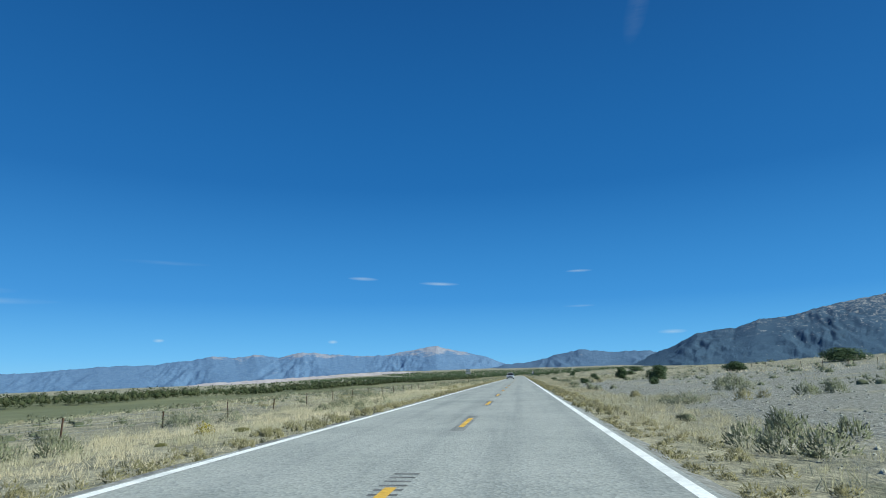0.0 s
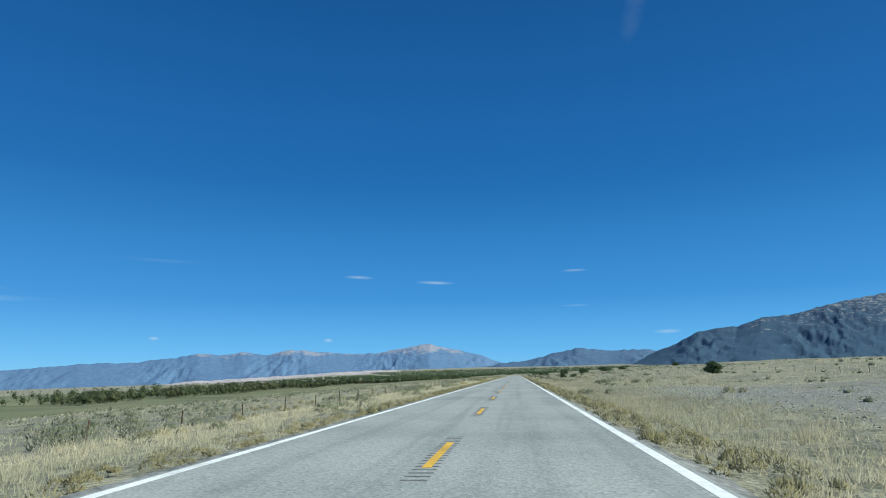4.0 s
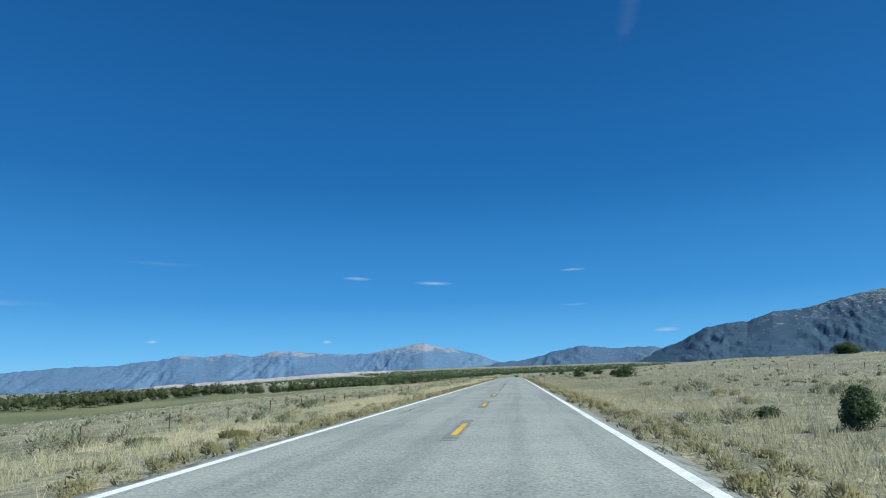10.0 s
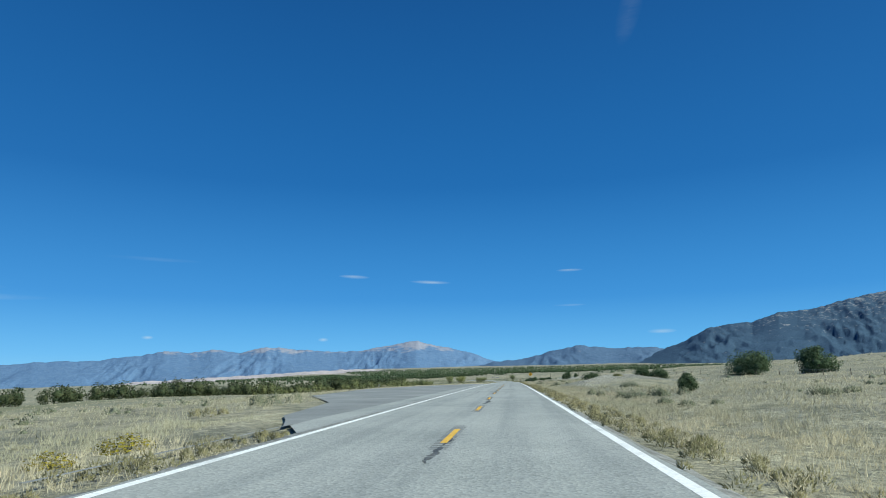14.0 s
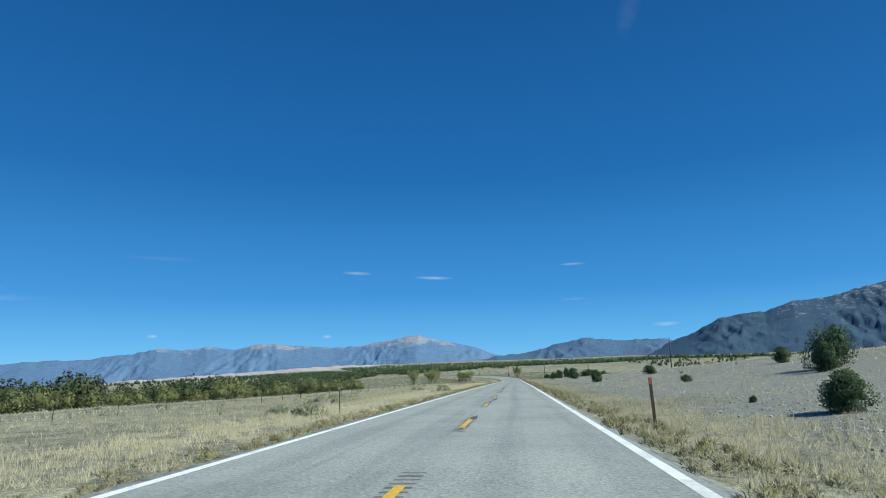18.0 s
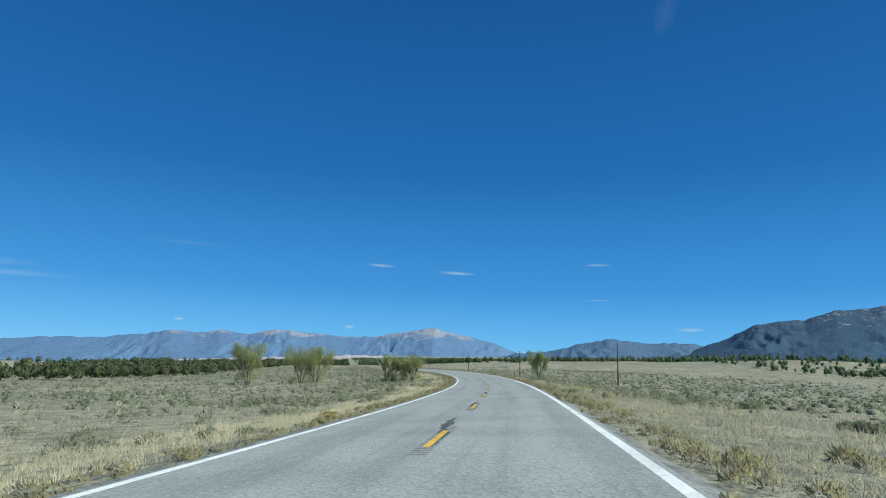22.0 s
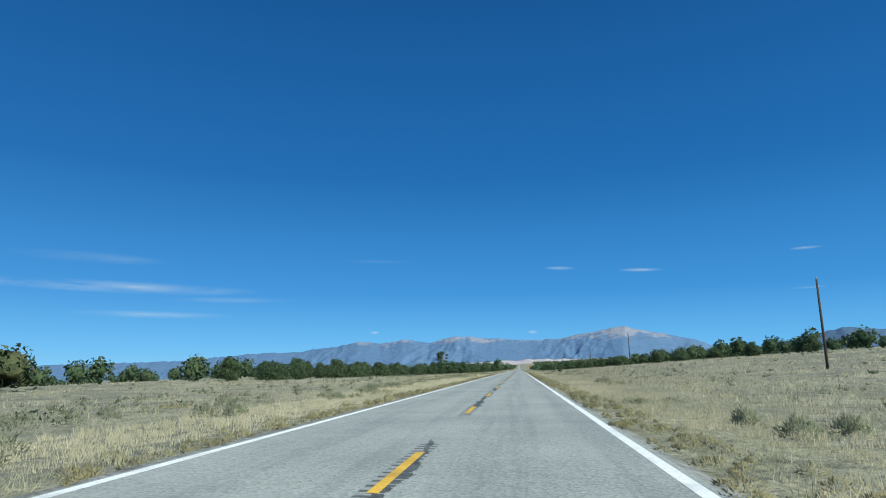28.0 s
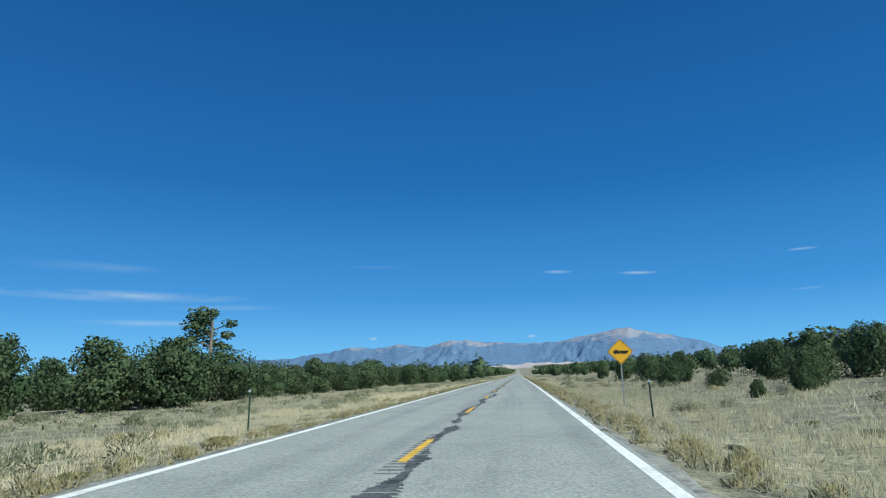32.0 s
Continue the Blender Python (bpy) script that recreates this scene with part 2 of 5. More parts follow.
def asphalt():
    m, n, l, p = shader("chip_sealed_asphalt")
    co = n.new("ShaderNodeTexCoord")
    ob, uv = co.outputs["Object"], co.outputs["UV"]
    stone = n.new("ShaderNodeTexVoronoi")
    stone.inputs["Scale"].default_value = 38
    l.new(ob, stone.inputs["Vector"])
    chips = ramp(n, [(0, (.255, .27, .26)), (.45, (.335, .35, .335)), (1, (.415, .43, .41))])
    l.new(stone.outputs["Color"], chips.inputs[0])
    wide = noisy(n, l, ob, .45, 7.0, .65)
    tone = ramp(n, [(.3, (.78, .80, .80)), (.55, (1, 1, 1)), (.75, (1.1, 1.1, 1.08))])
    l.new(wide, tone.inputs[0])
    c = mixed(n, l, 1.0, chips.outputs[0], tone.outputs[0], 'MULTIPLY')
    # wheel paths: long streaks that follow the lanes
    sep = n.new("ShaderNodeSeparateXYZ")
    l.new(uv, sep.inputs[0])
    wave = n.new("ShaderNodeMath")
    wave.operation = 'SINE'
    mul = n.new("ShaderNodeMath")
    mul.operation = 'MULTIPLY'
    mul.inputs[1].default_value = 6.4
    l.new(sep.outputs[0], mul.inputs[0])
    l.new(mul.outputs[0], wave.inputs[0])
    mp = n.new("ShaderNodeMapping")
    mp.inputs["Scale"].default_value = (2.2, .06, 1)
    l.new(uv, mp.inputs[0])
    streak = noisy(n, l, mp.outputs[0], 1.6, 5.0, .6)
    sm = n.new("ShaderNodeMath")
    sm.operation = 'MULTIPLY_ADD'
    l.new(wave.outputs[0], sm.inputs[0])
    sm.inputs[1].default_value = .10
    l.new(streak, sm.inputs[2])
    worn = ramp(n, [(.34, (.70, .72, .73)), (.5, (1, 1, 1)), (.68, (1.07, 1.07, 1.05))])
    l.new(sm.outputs[0], worn.inputs[0])
    c = mixed(n, l, .5, c, mixed(n, l, 1.0, c, worn.outputs[0], 'MULTIPLY'))
    l.new(c, p.inputs["Base Color"])
    p.inputs["Roughness"].default_value = .82
    bumped(n, l, p, stone.outputs["Distance"], .008, .45)
    return m


def soil():
    """Dry valley ground: straw, bare grey soil, gravel and green-grey patches."""
    m, n, l, p = shader("dry_ground")
    co = n.new("ShaderNodeTexCoord").outputs["Object"]
    a, b, f = noisy(n, l, co, .022, 6.0), noisy(n, l, co, .16, 6.0, .65), noisy(n, l, co, 2.6, 6.0, .7)
    straw = ramp(n, [(.30, (.225, .208, .142)), (.5, (.345, .32, .225)), (.7, (.46, .428, .315))])
    l.new(f, straw.inputs[0])
    grey = ramp(n, [(.3, (.165, .158, .118)), (.52, (.25, .238, .18)), (.72, (.35, .335, .26))])
    l.new(f, grey.inputs[0])
    green = ramp(n, [(.3, (.15, .155, .112)), (.7, (.265, .265, .20))])
    l.new(f, green.inputs[0])
    pick = ramp(n, [(.44, (0, 0, 0)), (.6, (1, 1, 1))])
    l.new(b, pick.inputs[0])
    pick2 = ramp(n, [(.45, (0, 0, 0)), (.58, (1, 1, 1))])
    l.new(a, pick2.inputs[0])
    c = mixed(n, l, pick.outputs[0], straw.outputs[0], grey.outputs[0])
    half = n.new("ShaderNodeMath")
    half.operation = 'MULTIPLY'
    half.inputs[1].default_value = .6
    l.new(pick2.outputs[0], half.inputs[0])
    c = mixed(n, l, half.outputs[0], c, green.outputs[0])
    # fine straw and stones, and darker tufts
    tuft = ramp(n, [(.34, (.52, .55, .5)), (.5, (.97, .97, .97)), (.66, (1.18, 1.16, 1.1))])
    l.new(noisy(n, l, co, .9, 5.0, .7), tuft.inputs[0])
    c = mixed(n, l, 1.0, c, tuft.outputs[0], 'MULTIPLY')
    speck = ramp(n, [(.36, (.5, .52, .48)), (.5, (1, 1, 1)), (.66, (1.4, 1.38, 1.32))])
    l.new(noisy(n, l, co, 11.0, 4.0, .75), speck.inputs[0])
    c = mixed(n, l, 1.0, c, speck.outputs[0], 'MULTIPLY')
    # the damp meadow by the creek
    sep = n.new("ShaderNodeSeparateXYZ")
    l.new(co, sep.inputs[0])
    masks = []
    for out_, lo, hi in ((0, -48, -75), (1, 720, 600)):
        mr = n.new("ShaderNodeMapRange")
        mr.inputs["From Min"].default_value, mr.inputs["From Max"].default_value = lo, hi
        l.new(sep.outputs[out_], mr.inputs[0])
        masks.append(mr.outputs[0])
    wet = n.new("ShaderNodeMath")
    wet.operation = 'MULTIPLY'
    l.new(masks[0], wet.inputs[0])
    l.new(masks[1], wet.inputs[1])
    meadow = ramp(n, [(.35, (.115, .13, .062)), (.55, (.17, .178, .09)), (.7, (.235, .222, .125))])
    l.new(noisy(n, l, co, .02, 5.0), meadow.inputs[0])
    c = mixed(n, l, wet.outputs[0], c, meadow.outputs[0])
    gravel = ramp(n, [(.36, (.085, .084, .068)), (.49, (.215, .213, .182)), (.57, (.325, .322, .285)), (.66, (.54, .535, .50))])
    l.new(noisy(n, l, co, 13.0, 5.0, .85), gravel.inputs[0])
    gravel_mask = ramp(n, [(.34, (0, 0, 0)), (.46, (1, 1, 1))])
    l.new(noisy(n, l, co, .35, 5.0, .6), gravel_mask.inputs[0])
    # bare gravel banks
    for x0, x1, x2, x3, y0, y1, y2, y3 in ((3.6, 5.2, 22, 30, 640, 655, 795, 812), (5.0, 6.5, 15, 17, 566, 569, 582, 586), (3.5, 5, 38, 46, -5, 0, 50, 62),
                                           (5.5, 7, 26, 32, 118, 124, 178, 188), (5, 6, 14, 18, 268, 271, 288, 293), (4.2, 5, 9, 11, 489, 492, 502, 506)):
        edges = []
        for out_, lo, hi in ((0, x0, x1), (0, x3, x2), (1, y0, y1), (1, y3, y2)):
            mr = n.new("ShaderNodeMapRange")
            mr.inputs["From Min"].default_value, mr.inputs["From Max"].default_value = lo, hi
            l.new(sep.outputs[out_], mr.inputs[0])
            edges.append(mr.outputs[0])
        k = edges[0]
        for e in edges[1:] + [gravel_mask.outputs[0]]:
            mu = n.new("ShaderNodeMath")
            mu.operation = 'MULTIPLY'
            l.new(k, mu.inputs[0])
            l.new(e, mu.inputs[1])
            k = mu.outputs[0]
        c = mixed(n, l, k, c, gravel.outputs[0])
    l.new(c, p.inputs["Base Color"])
    p.inputs["Roughness"].default_value = .95
    bumped(n, l, p, f, .12, 1.0)
    return m


def mountain_rock(name, forest, rock, low, high, size=.004, patches=1.0, bias=.0):
    """Wooded slopes under bare rock, in colours with haze mixed in; low and high are the heights of the tree line."""
    m, n, l, p = shader(name)
    co = n.new("ShaderNodeTexCoord").outputs["Object"]
    geo = n.new("ShaderNodeNewGeometry")
    sep = n.new("ShaderNodeSeparateXYZ")
    l.new(geo.outputs["Position"], sep.inputs[0])
    n1, n2 = noisy(n, l, co, size, 8.0, .65), noisy(n, l, co, size * 7, 6.0, .65)
    h = n.new("ShaderNodeMapRange")
    h.inputs["From Min"].default_value, h.inputs["From Max"].default_value = low, high
    l.new(sep.outputs[2], h.inputs[0])
    n3 = noisy(n, l, co, size * 3.1, 8.0, .7)
    c = n.new("ShaderNodeMath")
    c.operation = 'MULTIPLY_ADD'
    c.inputs[1].default_value = 1.5
    l.new(n1, c.inputs[0])
    l.new(h.outputs[0], c.inputs[2])
    s = n.new("ShaderNodeMath")
    s.operation = 'MULTIPLY_ADD'
    s.inputs[1].default_value = patches
    l.new(n3, s.inputs[0])
    l.new(c.outputs[0], s.inputs[2])
    mid = .75 + .5 * patches + bias
    bare = ramp(n, [(min(.98, (mid + .30) / 3), (0, 0, 0)), (min(1.0, (mid + .48) / 3), (1, 1, 1))])
    third = n.new("ShaderNodeMath")
    third.operation = 'DIVIDE'
    third.inputs[1].default_value = 3.0
    l.new(s.outputs[0], third.inputs[0])
    l.new(third.outputs[0], bare.inputs[0])
    fo = ramp(n, [(.35, forest[0]), (.65, forest[1])])
    l.new(n2, fo.inputs[0])
    ro = ramp(n, [(.3, rock[0]), (.7, rock[1])])
    l.new(n2, ro.inputs[0])
    l.new(mixed(n, l, bare.outputs[0], fo.outputs[0], ro.outputs[0]), p.inputs["Base Color"])
    p.inputs["Roughness"].default_value = 1.0
    p.inputs["Specular IOR Level"].default_value = 0.0
    bumped(n, l, p, n2, 16.0, .45)
    return m


M_ROAD, M_SOIL = asphalt(), soil()
M_WHITE = surface("worn_white_line_paint", [(.30, (.62, .63, .62)), (.5, (.86, .87, .86))], 1.4, .7, .003, 24)
M_YELLOW = surface("worn_yellow_line_paint", [(.35, (.55, .33, .05)), (.6, (.78, .47, .06))], 2.2, .7, .003, 30)
M_TAR = surface("dark_tar_seal", [(.35, (.05, .053, .052)), (.65, (.15, .155, .15))], 3.5, .7, .004, 26, amount=.8)
M_GROOVE = surface("dark_groove", [(.4, (.10, .103, .10)), (.6, (.19, .193, .19))], 5.0, .8)
M_GRAVEL = surface("roadside_gravel", [(.35, (.15, .152, .142)), (.65, (.32, .32, .30))], 3.2, .9, .02, 16, amount=.9)
M_STRAW = foliage("dry_straw_grass", [(.1, (.42, .39, .275)), (.4, (.555, .52, .385)), (.8, (.68, .64, .50))], through_light=.45, grain=6.0, contrast=.45)
M_WEED = foliage("olive_roadside_weeds", [(.1, (.225, .222, .125)), (.35, (.32, .30, .175)), (.6, (.405, .37, .225)), (.85, (.51, .47, .315))], through_light=.45, grain=5.0, contrast=.4)
M_OLIVE = foliage("olive_brush", [(.1, (.15, .165, .075)), (.5, (.245, .255, .125)), (.85, (.36, .35, .19))], through_light=.45, grain=5.0, contrast=.4)
M_SAGE = foliage("grey_green_sagebrush", [(.1, (.13, .155, .10)), (.5, (.245, .27, .19)), (.85, (.39, .405, .31))], through_light=.4, grain=6.0, contrast=.7)
M_RABBIT = foliage("yellow_flowering_brush", [(.1, (.19, .18, .04)), (.45, (.38, .33, .05)), (.85, (.58, .48, .06))])
M_JUNIPER = foliage("dark_juniper_foliage", [(.1, (.046, .082, .046)), (.5, (.087, .132, .072)), (.85, (.155, .198, .112))], through_light=.3, grain=30.0, contrast=.6)
M_COTTON = foliage("yellowing_cottonwood_leaves", [(.1, (.18, .235, .11)), (.5, (.32, .365, .175)), (.85, (.54, .52, .25))], through_light=.5, grain=9.0, contrast=.5)
M_WOODS = foliage("far_woodland_foliage", [(.1, (.045, .066, .036)), (.5, (.082, .108, .058)), (.85, (.16, .165, .09))], through_light=.3, grain=9.0, contrast=.6)
M_BARK = surface("grey_bark", [(.35, (.12, .10, .085)), (.65, (.25, .22, .19))], 4.0, .95, .02)
M_POLE = surface("weathered_pole_wood", [(.35, (.045, .032, .024)), (.65, (.09, .07, .055))], 5.0, .95, .01)
M_STONE = foliage("pale_field_stones", [(.1, (.20, .205, .19)), (.5, (.34, .34, .315)), (.85, (.52, .515, .48))], through_light=0.0)
# distance haze is painted into these three: bluer and paler the farther off
M_RANGE = mountain_rock("far_range_hazed_slopes", ((.105, .185, .32), (.14, .225, .36)), ((.24, .268, .34), (.31, .325, .39)), 130, 260, .005, 1.2)
M_MID = mountain_rock("middle_range_hazed_slopes", ((.075, .128, .22), (.115, .18, .28)), ((.21, .23, .27), (.31, .31, .33)), 150, 900, .008, 1.5)
M_NEAR = mountain_rock("near_mountain_hazed_slopes", ((.042, .078, .13), (.072, .115, .175)), ((.18, .195, .22), (.32, .325, .335)), 120, 1100, .018, 1.9, .04)
M_DUNE = surface("pink_sand", [(.35, (.37, .335, .36)), (.65, (.48, .43, .44))], .012, 1.0, .5, .05)

# ---- building helpers ----
RNG = np.random.default_rng(7)


def part(name, bm, material, parent=None, label="", smooth=False):
    """Link a bmesh as one mesh object, under a thing or on its own."""
    me = bpy.data.meshes.new(name)
    bm.to_mesh(me)
    bm.free()
    if smooth:
        me.shade_smooth()
    me.materials.append(material)
    ob = new(name, me)
    ob.parent = parent
    if label:
        tagged(ob, label)
    return ob


def sheet(name, co, faces, material, parent=None, smooth=False, uv=None, normals=None):
    """A mesh object from arrays of corners and of faces that all have the same number of corners."""
    me = bpy.data.meshes.new(name)
    co, faces = np.asarray(co, np.float32), np.asarray(faces, np.int32)
    k = faces.shape[1]
    me.vertices.add(len(co))
    me.vertices.foreach_set("co", co.ravel())
    me.loops.add(faces.size)
    me.loops.foreach_set("vertex_index", faces.ravel())
    me.polygons.add(len(faces))
    me.polygons.foreach_set("loop_start", np.arange(0, faces.size, k, dtype=np.int32))
    me.update(calc_edges=True)
    if uv is not None:
        layer = me.uv_layers.new(name="UVMap")
        layer.data.foreach_set("uv", np.asarray(uv, np.float32)[faces.ravel()].ravel())
    if smooth:
        me.shade_smooth()
    if normals is not None:
        me.normals_split_custom_set_from_vertices(np.asarray(normals, np.float32).tolist())
    me.materials.append(material)
    ob = new(name, me)
    ob.parent = parent
    return ob


def facing(tri):
    """Turn every leaf triangle's outer side towards the road's southern end."""
    n = np.cross(tri[:, 1] - tri[:, 0], tri[:, 2] - tri[:, 0])
    flip = n @ np.array([0, -1.0, .25]) < 0
    out = tri.copy()
    out[flip, 1], out[flip, 2] = tri[flip, 2], tri[flip, 1]
    return out


def unit(v):
    return v / (np.linalg.norm(v, axis=-1, keepdims=True) + 1e-9)


def grid_faces(rows, cols):
    a = np.arange(rows * cols).reshape(rows, cols)
    return np.stack([a[:-1, :-1].ravel(), a[:-1, 1:].ravel(), a[1:, 1:].ravel(), a[1:, :-1].ravel()], 1)


def thing(name, x, y, z, turn=0.0, size=1.0):
    ob = new(name)
    ob.empty_display_size = .2
    ob.matrix_basis = pose(x, y, z, 0, 0, turn) @ Matrix.Scale(size, 4)
    return ob


def box(bm, size, at=(0, 0, 0), turn=None, bevel=0.0):
    m = Matrix.Translation(at) @ (turn or Matrix()) @ Matrix.Diagonal((*size, 1))
    made = bmesh.ops.create_cube(bm, size=1.0, matrix=m)["verts"]
    if bevel:
        edges = list({e for v in made for e in v.link_edges})
        bmesh.ops.bevel(bm, geom=edges, offset=bevel, segments=2, affect='EDGES', profile=.5)


def tube(bm, a, b, r1, r2, seg=7):
    a, b = Vector(a), Vector(b)
    way = b - a
    m = Matrix.Translation((a + b) / 2) @ way.to_track_quat("Z", "Y").to_matrix().to_4x4()
    bmesh.ops.create_cone(bm, cap_ends=True, segments=seg, radius1=r1, radius2=r2, depth=way.length, matrix=m)


def ribbon(name, s, us, up, material, parent=None, uv=True):
    """A strip along the road: us holds the sideways places for each step of s."""
    s, us = np.asarray(s, float), np.asarray(us, float)
    if us.ndim == 1:
        us = np.repeat(us[None], len(s), 0)
    x, y, z = road_at(s[:, None], us, up)
    co = np.stack([x, y, np.broadcast_to(z, us.shape)], 2).reshape(-1, 3)
    tex = np.stack([us, np.repeat(s[:, None], us.shape[1], 1)], 2).reshape(-1, 2)
    return sheet(name, co, grid_faces(len(s), us.shape[1]), material, parent, uv=tex)


def blades(name, at, height, width, lean, material, side=1):
    """Thin upright blades, one triangle each, joined into one mesh; their flat sides turned to the road, with soft upward normals."""
    n = len(at)
    a = np.arctan2(.85, -.6 * side) - math.pi / 2 + RNG.normal(0, .5, n)
    b = RNG.uniform(0, 2 * math.pi, n)
    h = np.broadcast_to(height, (n,))
    w = np.broadcast_to(width, (n,))
    wide = np.stack([np.cos(a), np.sin(a), np.zeros(n)], 1) * w[:, None] / 2
    out = np.stack([np.cos(b), np.sin(b), np.zeros(n)], 1) * (h * lean * RNG.uniform(.2, 1, n))[:, None]
    up = np.stack([np.zeros(n), np.zeros(n), h], 1)
    tri = np.stack([at - wide, at + wide, at + up + out], 1)
    flip = np.cross(tri[:, 1] - tri[:, 0], tri[:, 2] - tri[:, 0]) @ np.array([-.6 * side, -.8, .2]) < 0
    tri[flip] = tri[flip][:, [1, 0, 2]]
    nor = unit(RNG.normal(0, .3, (n, 3)) + np.array([-.2 * side, -.3, 1.0]))
    return tagged(sheet(name, tri.reshape(-1, 3), np.arange(3 * n).reshape(-1, 3), material, normals=np.repeat(nor, 3, 0)), kind="stuff")


# ---- ground, mountains, road ----
def land():
    off = np.concatenate([-np.geomspace(3.0, 4200, 66)[::-1] - .4, [-2.6, -2.2, -2.0, 0, 2.0, 2.2, 2.6], np.geomspace(3.0, 4200, 66) + .4])
    ys = np.concatenate([np.arange(-110, 1500, 3.0), np.geomspace(1502, 5100, 130)])
    rx, h = np.interp(ys, RY, RX), np.interp(ys, RY, HEAD)
    x = rx[:, None] + off[None] / np.cos(h)[:, None]
    y = np.repeat(ys[:, None], len(off), 1)
    co = np.stack([x, y, ground_z(x, y)], 2).reshape(-1, 3)
    return tagged(sheet("ground", co, grid_faces(len(ys), len(off)), M_SOIL, smooth=True),
                  "dry valley floor of straw grass, grey soil and gravel", "ground", kind="structure")


land()


def range_of_hills(name, label, table, back, deep, material, foot=-15.0, rough=1.0, seed=0.0, step=.12, cut=1.0, crag=.32):
    """A mountain range: ridge heights over azimuth in degrees, as seen from the middle of the drive, cut by gullies."""
    ta, te = np.array(table).T
    azs = np.arange(ta[0], ta[-1], step)
    noise1 = np.array([noise.fractal(Vector((a * 1.1 + seed, seed, 0)), .7, 2.2, 8) for a in azs])
    base, jag = np.interp(azs, ta, te), noise1 * .11 * rough
    vs = np.concatenate([np.linspace(0, 1, 46), [1.06, 1.15, 1.3]])
    co = np.zeros((len(vs), len(azs), 3))
    for j, (a, e) in enumerate(zip(azs, base)):
        ar = radians(a)
        r1 = (4214 - back) / math.cos(ar + radians(7))
        top, crest = r1 * math.tan(radians(e)) + 1.0, r1 * radians(jag[j])
        for i, v in enumerate(vs):
            r = r1 - deep * (1 - v)
            x, y = .8 + r * math.sin(ar), 590 + r * math.cos(ar)
            q = Vector((x * .0026 + seed + .5 * v * math.sin(a * .6 + seed), y * .0017, seed))
            g = .8 - abs(noise.fractal(q, .9, 2.0, 6)) * 1.3 + crag * noise.fractal(q * 5.3, .8, 2.1, 5)
            if v <= 1:
                k = v ** 1.15
                z = foot + (top - foot) * (k + (g - .4) * .30 * rough * cut * (v * (1 - v)) ** .7) + crest * v ** 7
            else:
                z = top + crest - (v - 1) * deep * .8
            co[i, j] = x, y, z
    return tagged(sheet(name, co.reshape(-1, 3), grid_faces(len(vs), len(azs)), material, smooth=True), label, "mountain range", kind="structure")


# the ranges' blue is air haze put into their base colours
range_of_hills("mountain_range_far", "wooded range with bare pale summits beyond the valley, haze-blue in its colour",
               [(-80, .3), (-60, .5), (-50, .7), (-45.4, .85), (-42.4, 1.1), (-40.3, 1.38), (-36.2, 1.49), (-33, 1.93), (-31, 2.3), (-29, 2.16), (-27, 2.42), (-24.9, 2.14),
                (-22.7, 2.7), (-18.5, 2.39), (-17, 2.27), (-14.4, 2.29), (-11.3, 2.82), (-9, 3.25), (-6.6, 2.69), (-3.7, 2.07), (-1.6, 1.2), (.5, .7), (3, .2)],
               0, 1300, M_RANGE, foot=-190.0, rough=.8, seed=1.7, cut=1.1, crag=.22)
range_of_hills("mountain_range_middle", "wooded ridge closing the valley's end, haze-blue in its colour",
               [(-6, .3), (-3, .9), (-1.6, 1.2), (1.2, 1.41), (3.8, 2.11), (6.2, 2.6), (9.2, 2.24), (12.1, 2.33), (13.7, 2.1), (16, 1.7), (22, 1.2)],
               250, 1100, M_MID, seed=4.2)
range_of_hills("mountain_near", "dark wooded mountain flank with grey cliffs, tinted haze-blue",
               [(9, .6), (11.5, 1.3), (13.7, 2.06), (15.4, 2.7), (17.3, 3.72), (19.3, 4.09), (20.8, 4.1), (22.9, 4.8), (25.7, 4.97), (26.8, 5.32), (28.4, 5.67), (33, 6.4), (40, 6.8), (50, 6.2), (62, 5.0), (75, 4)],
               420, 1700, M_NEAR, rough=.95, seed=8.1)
range_of_hills("sand_dunes", "pale pink sand dunes at the foot of the range",
               [(-37, -.8), (-35, -.5), (-33.6, -.26), (-29.3, -.07), (-23.8, .22), (-18.5, .52), (-14.4, .66), (-9.2, .47), (-4.6, .19), (-3, .11), (0, -.2), (2, -.6)],
               1500, 500, M_DUNE, foot=-130, rough=.7, seed=12.0)

# the road: one sheet of asphalt with ragged edges
steps = np.concatenate([np.arange(-14, 1500, .7), np.geomspace(1500, 3400, 120)])
rag = np.array([noise.noise(Vector((s * .8, 0, 0))) * .03 + noise.noise(Vector((s * .11, 5, 0))) * .04 for s in steps])
rag2 = np.array([noise.noise(Vector((s * .8, 9, 0))) * .03 + noise.noise(Vector((s * .11, 14, 0))) * .04 for s in steps])
across = np.array([-EDGE, -1.5, -.75, 0, .75, 1.5, EDGE])
us = np.repeat(across[None], len(steps), 0)
us[:, 0] -= rag
us[:, -1] += rag2
road = tagged(ribbon("road", steps, us, 0.0, M_ROAD), "grey chip-sealed two-lane road with worn wheel paths", "road", kind="structure")
for name, c in (("edge_line", -LANE), ("edge_line", LANE)):
    w = .052
    e = np.stack([np.full(len(steps), c - w), np.full(len(steps), c + w)], 1) + rag[:, None] * .06
    tagged(ribbon(name, steps, e, .0016, M_WHITE, road), "worn white painted edge line")
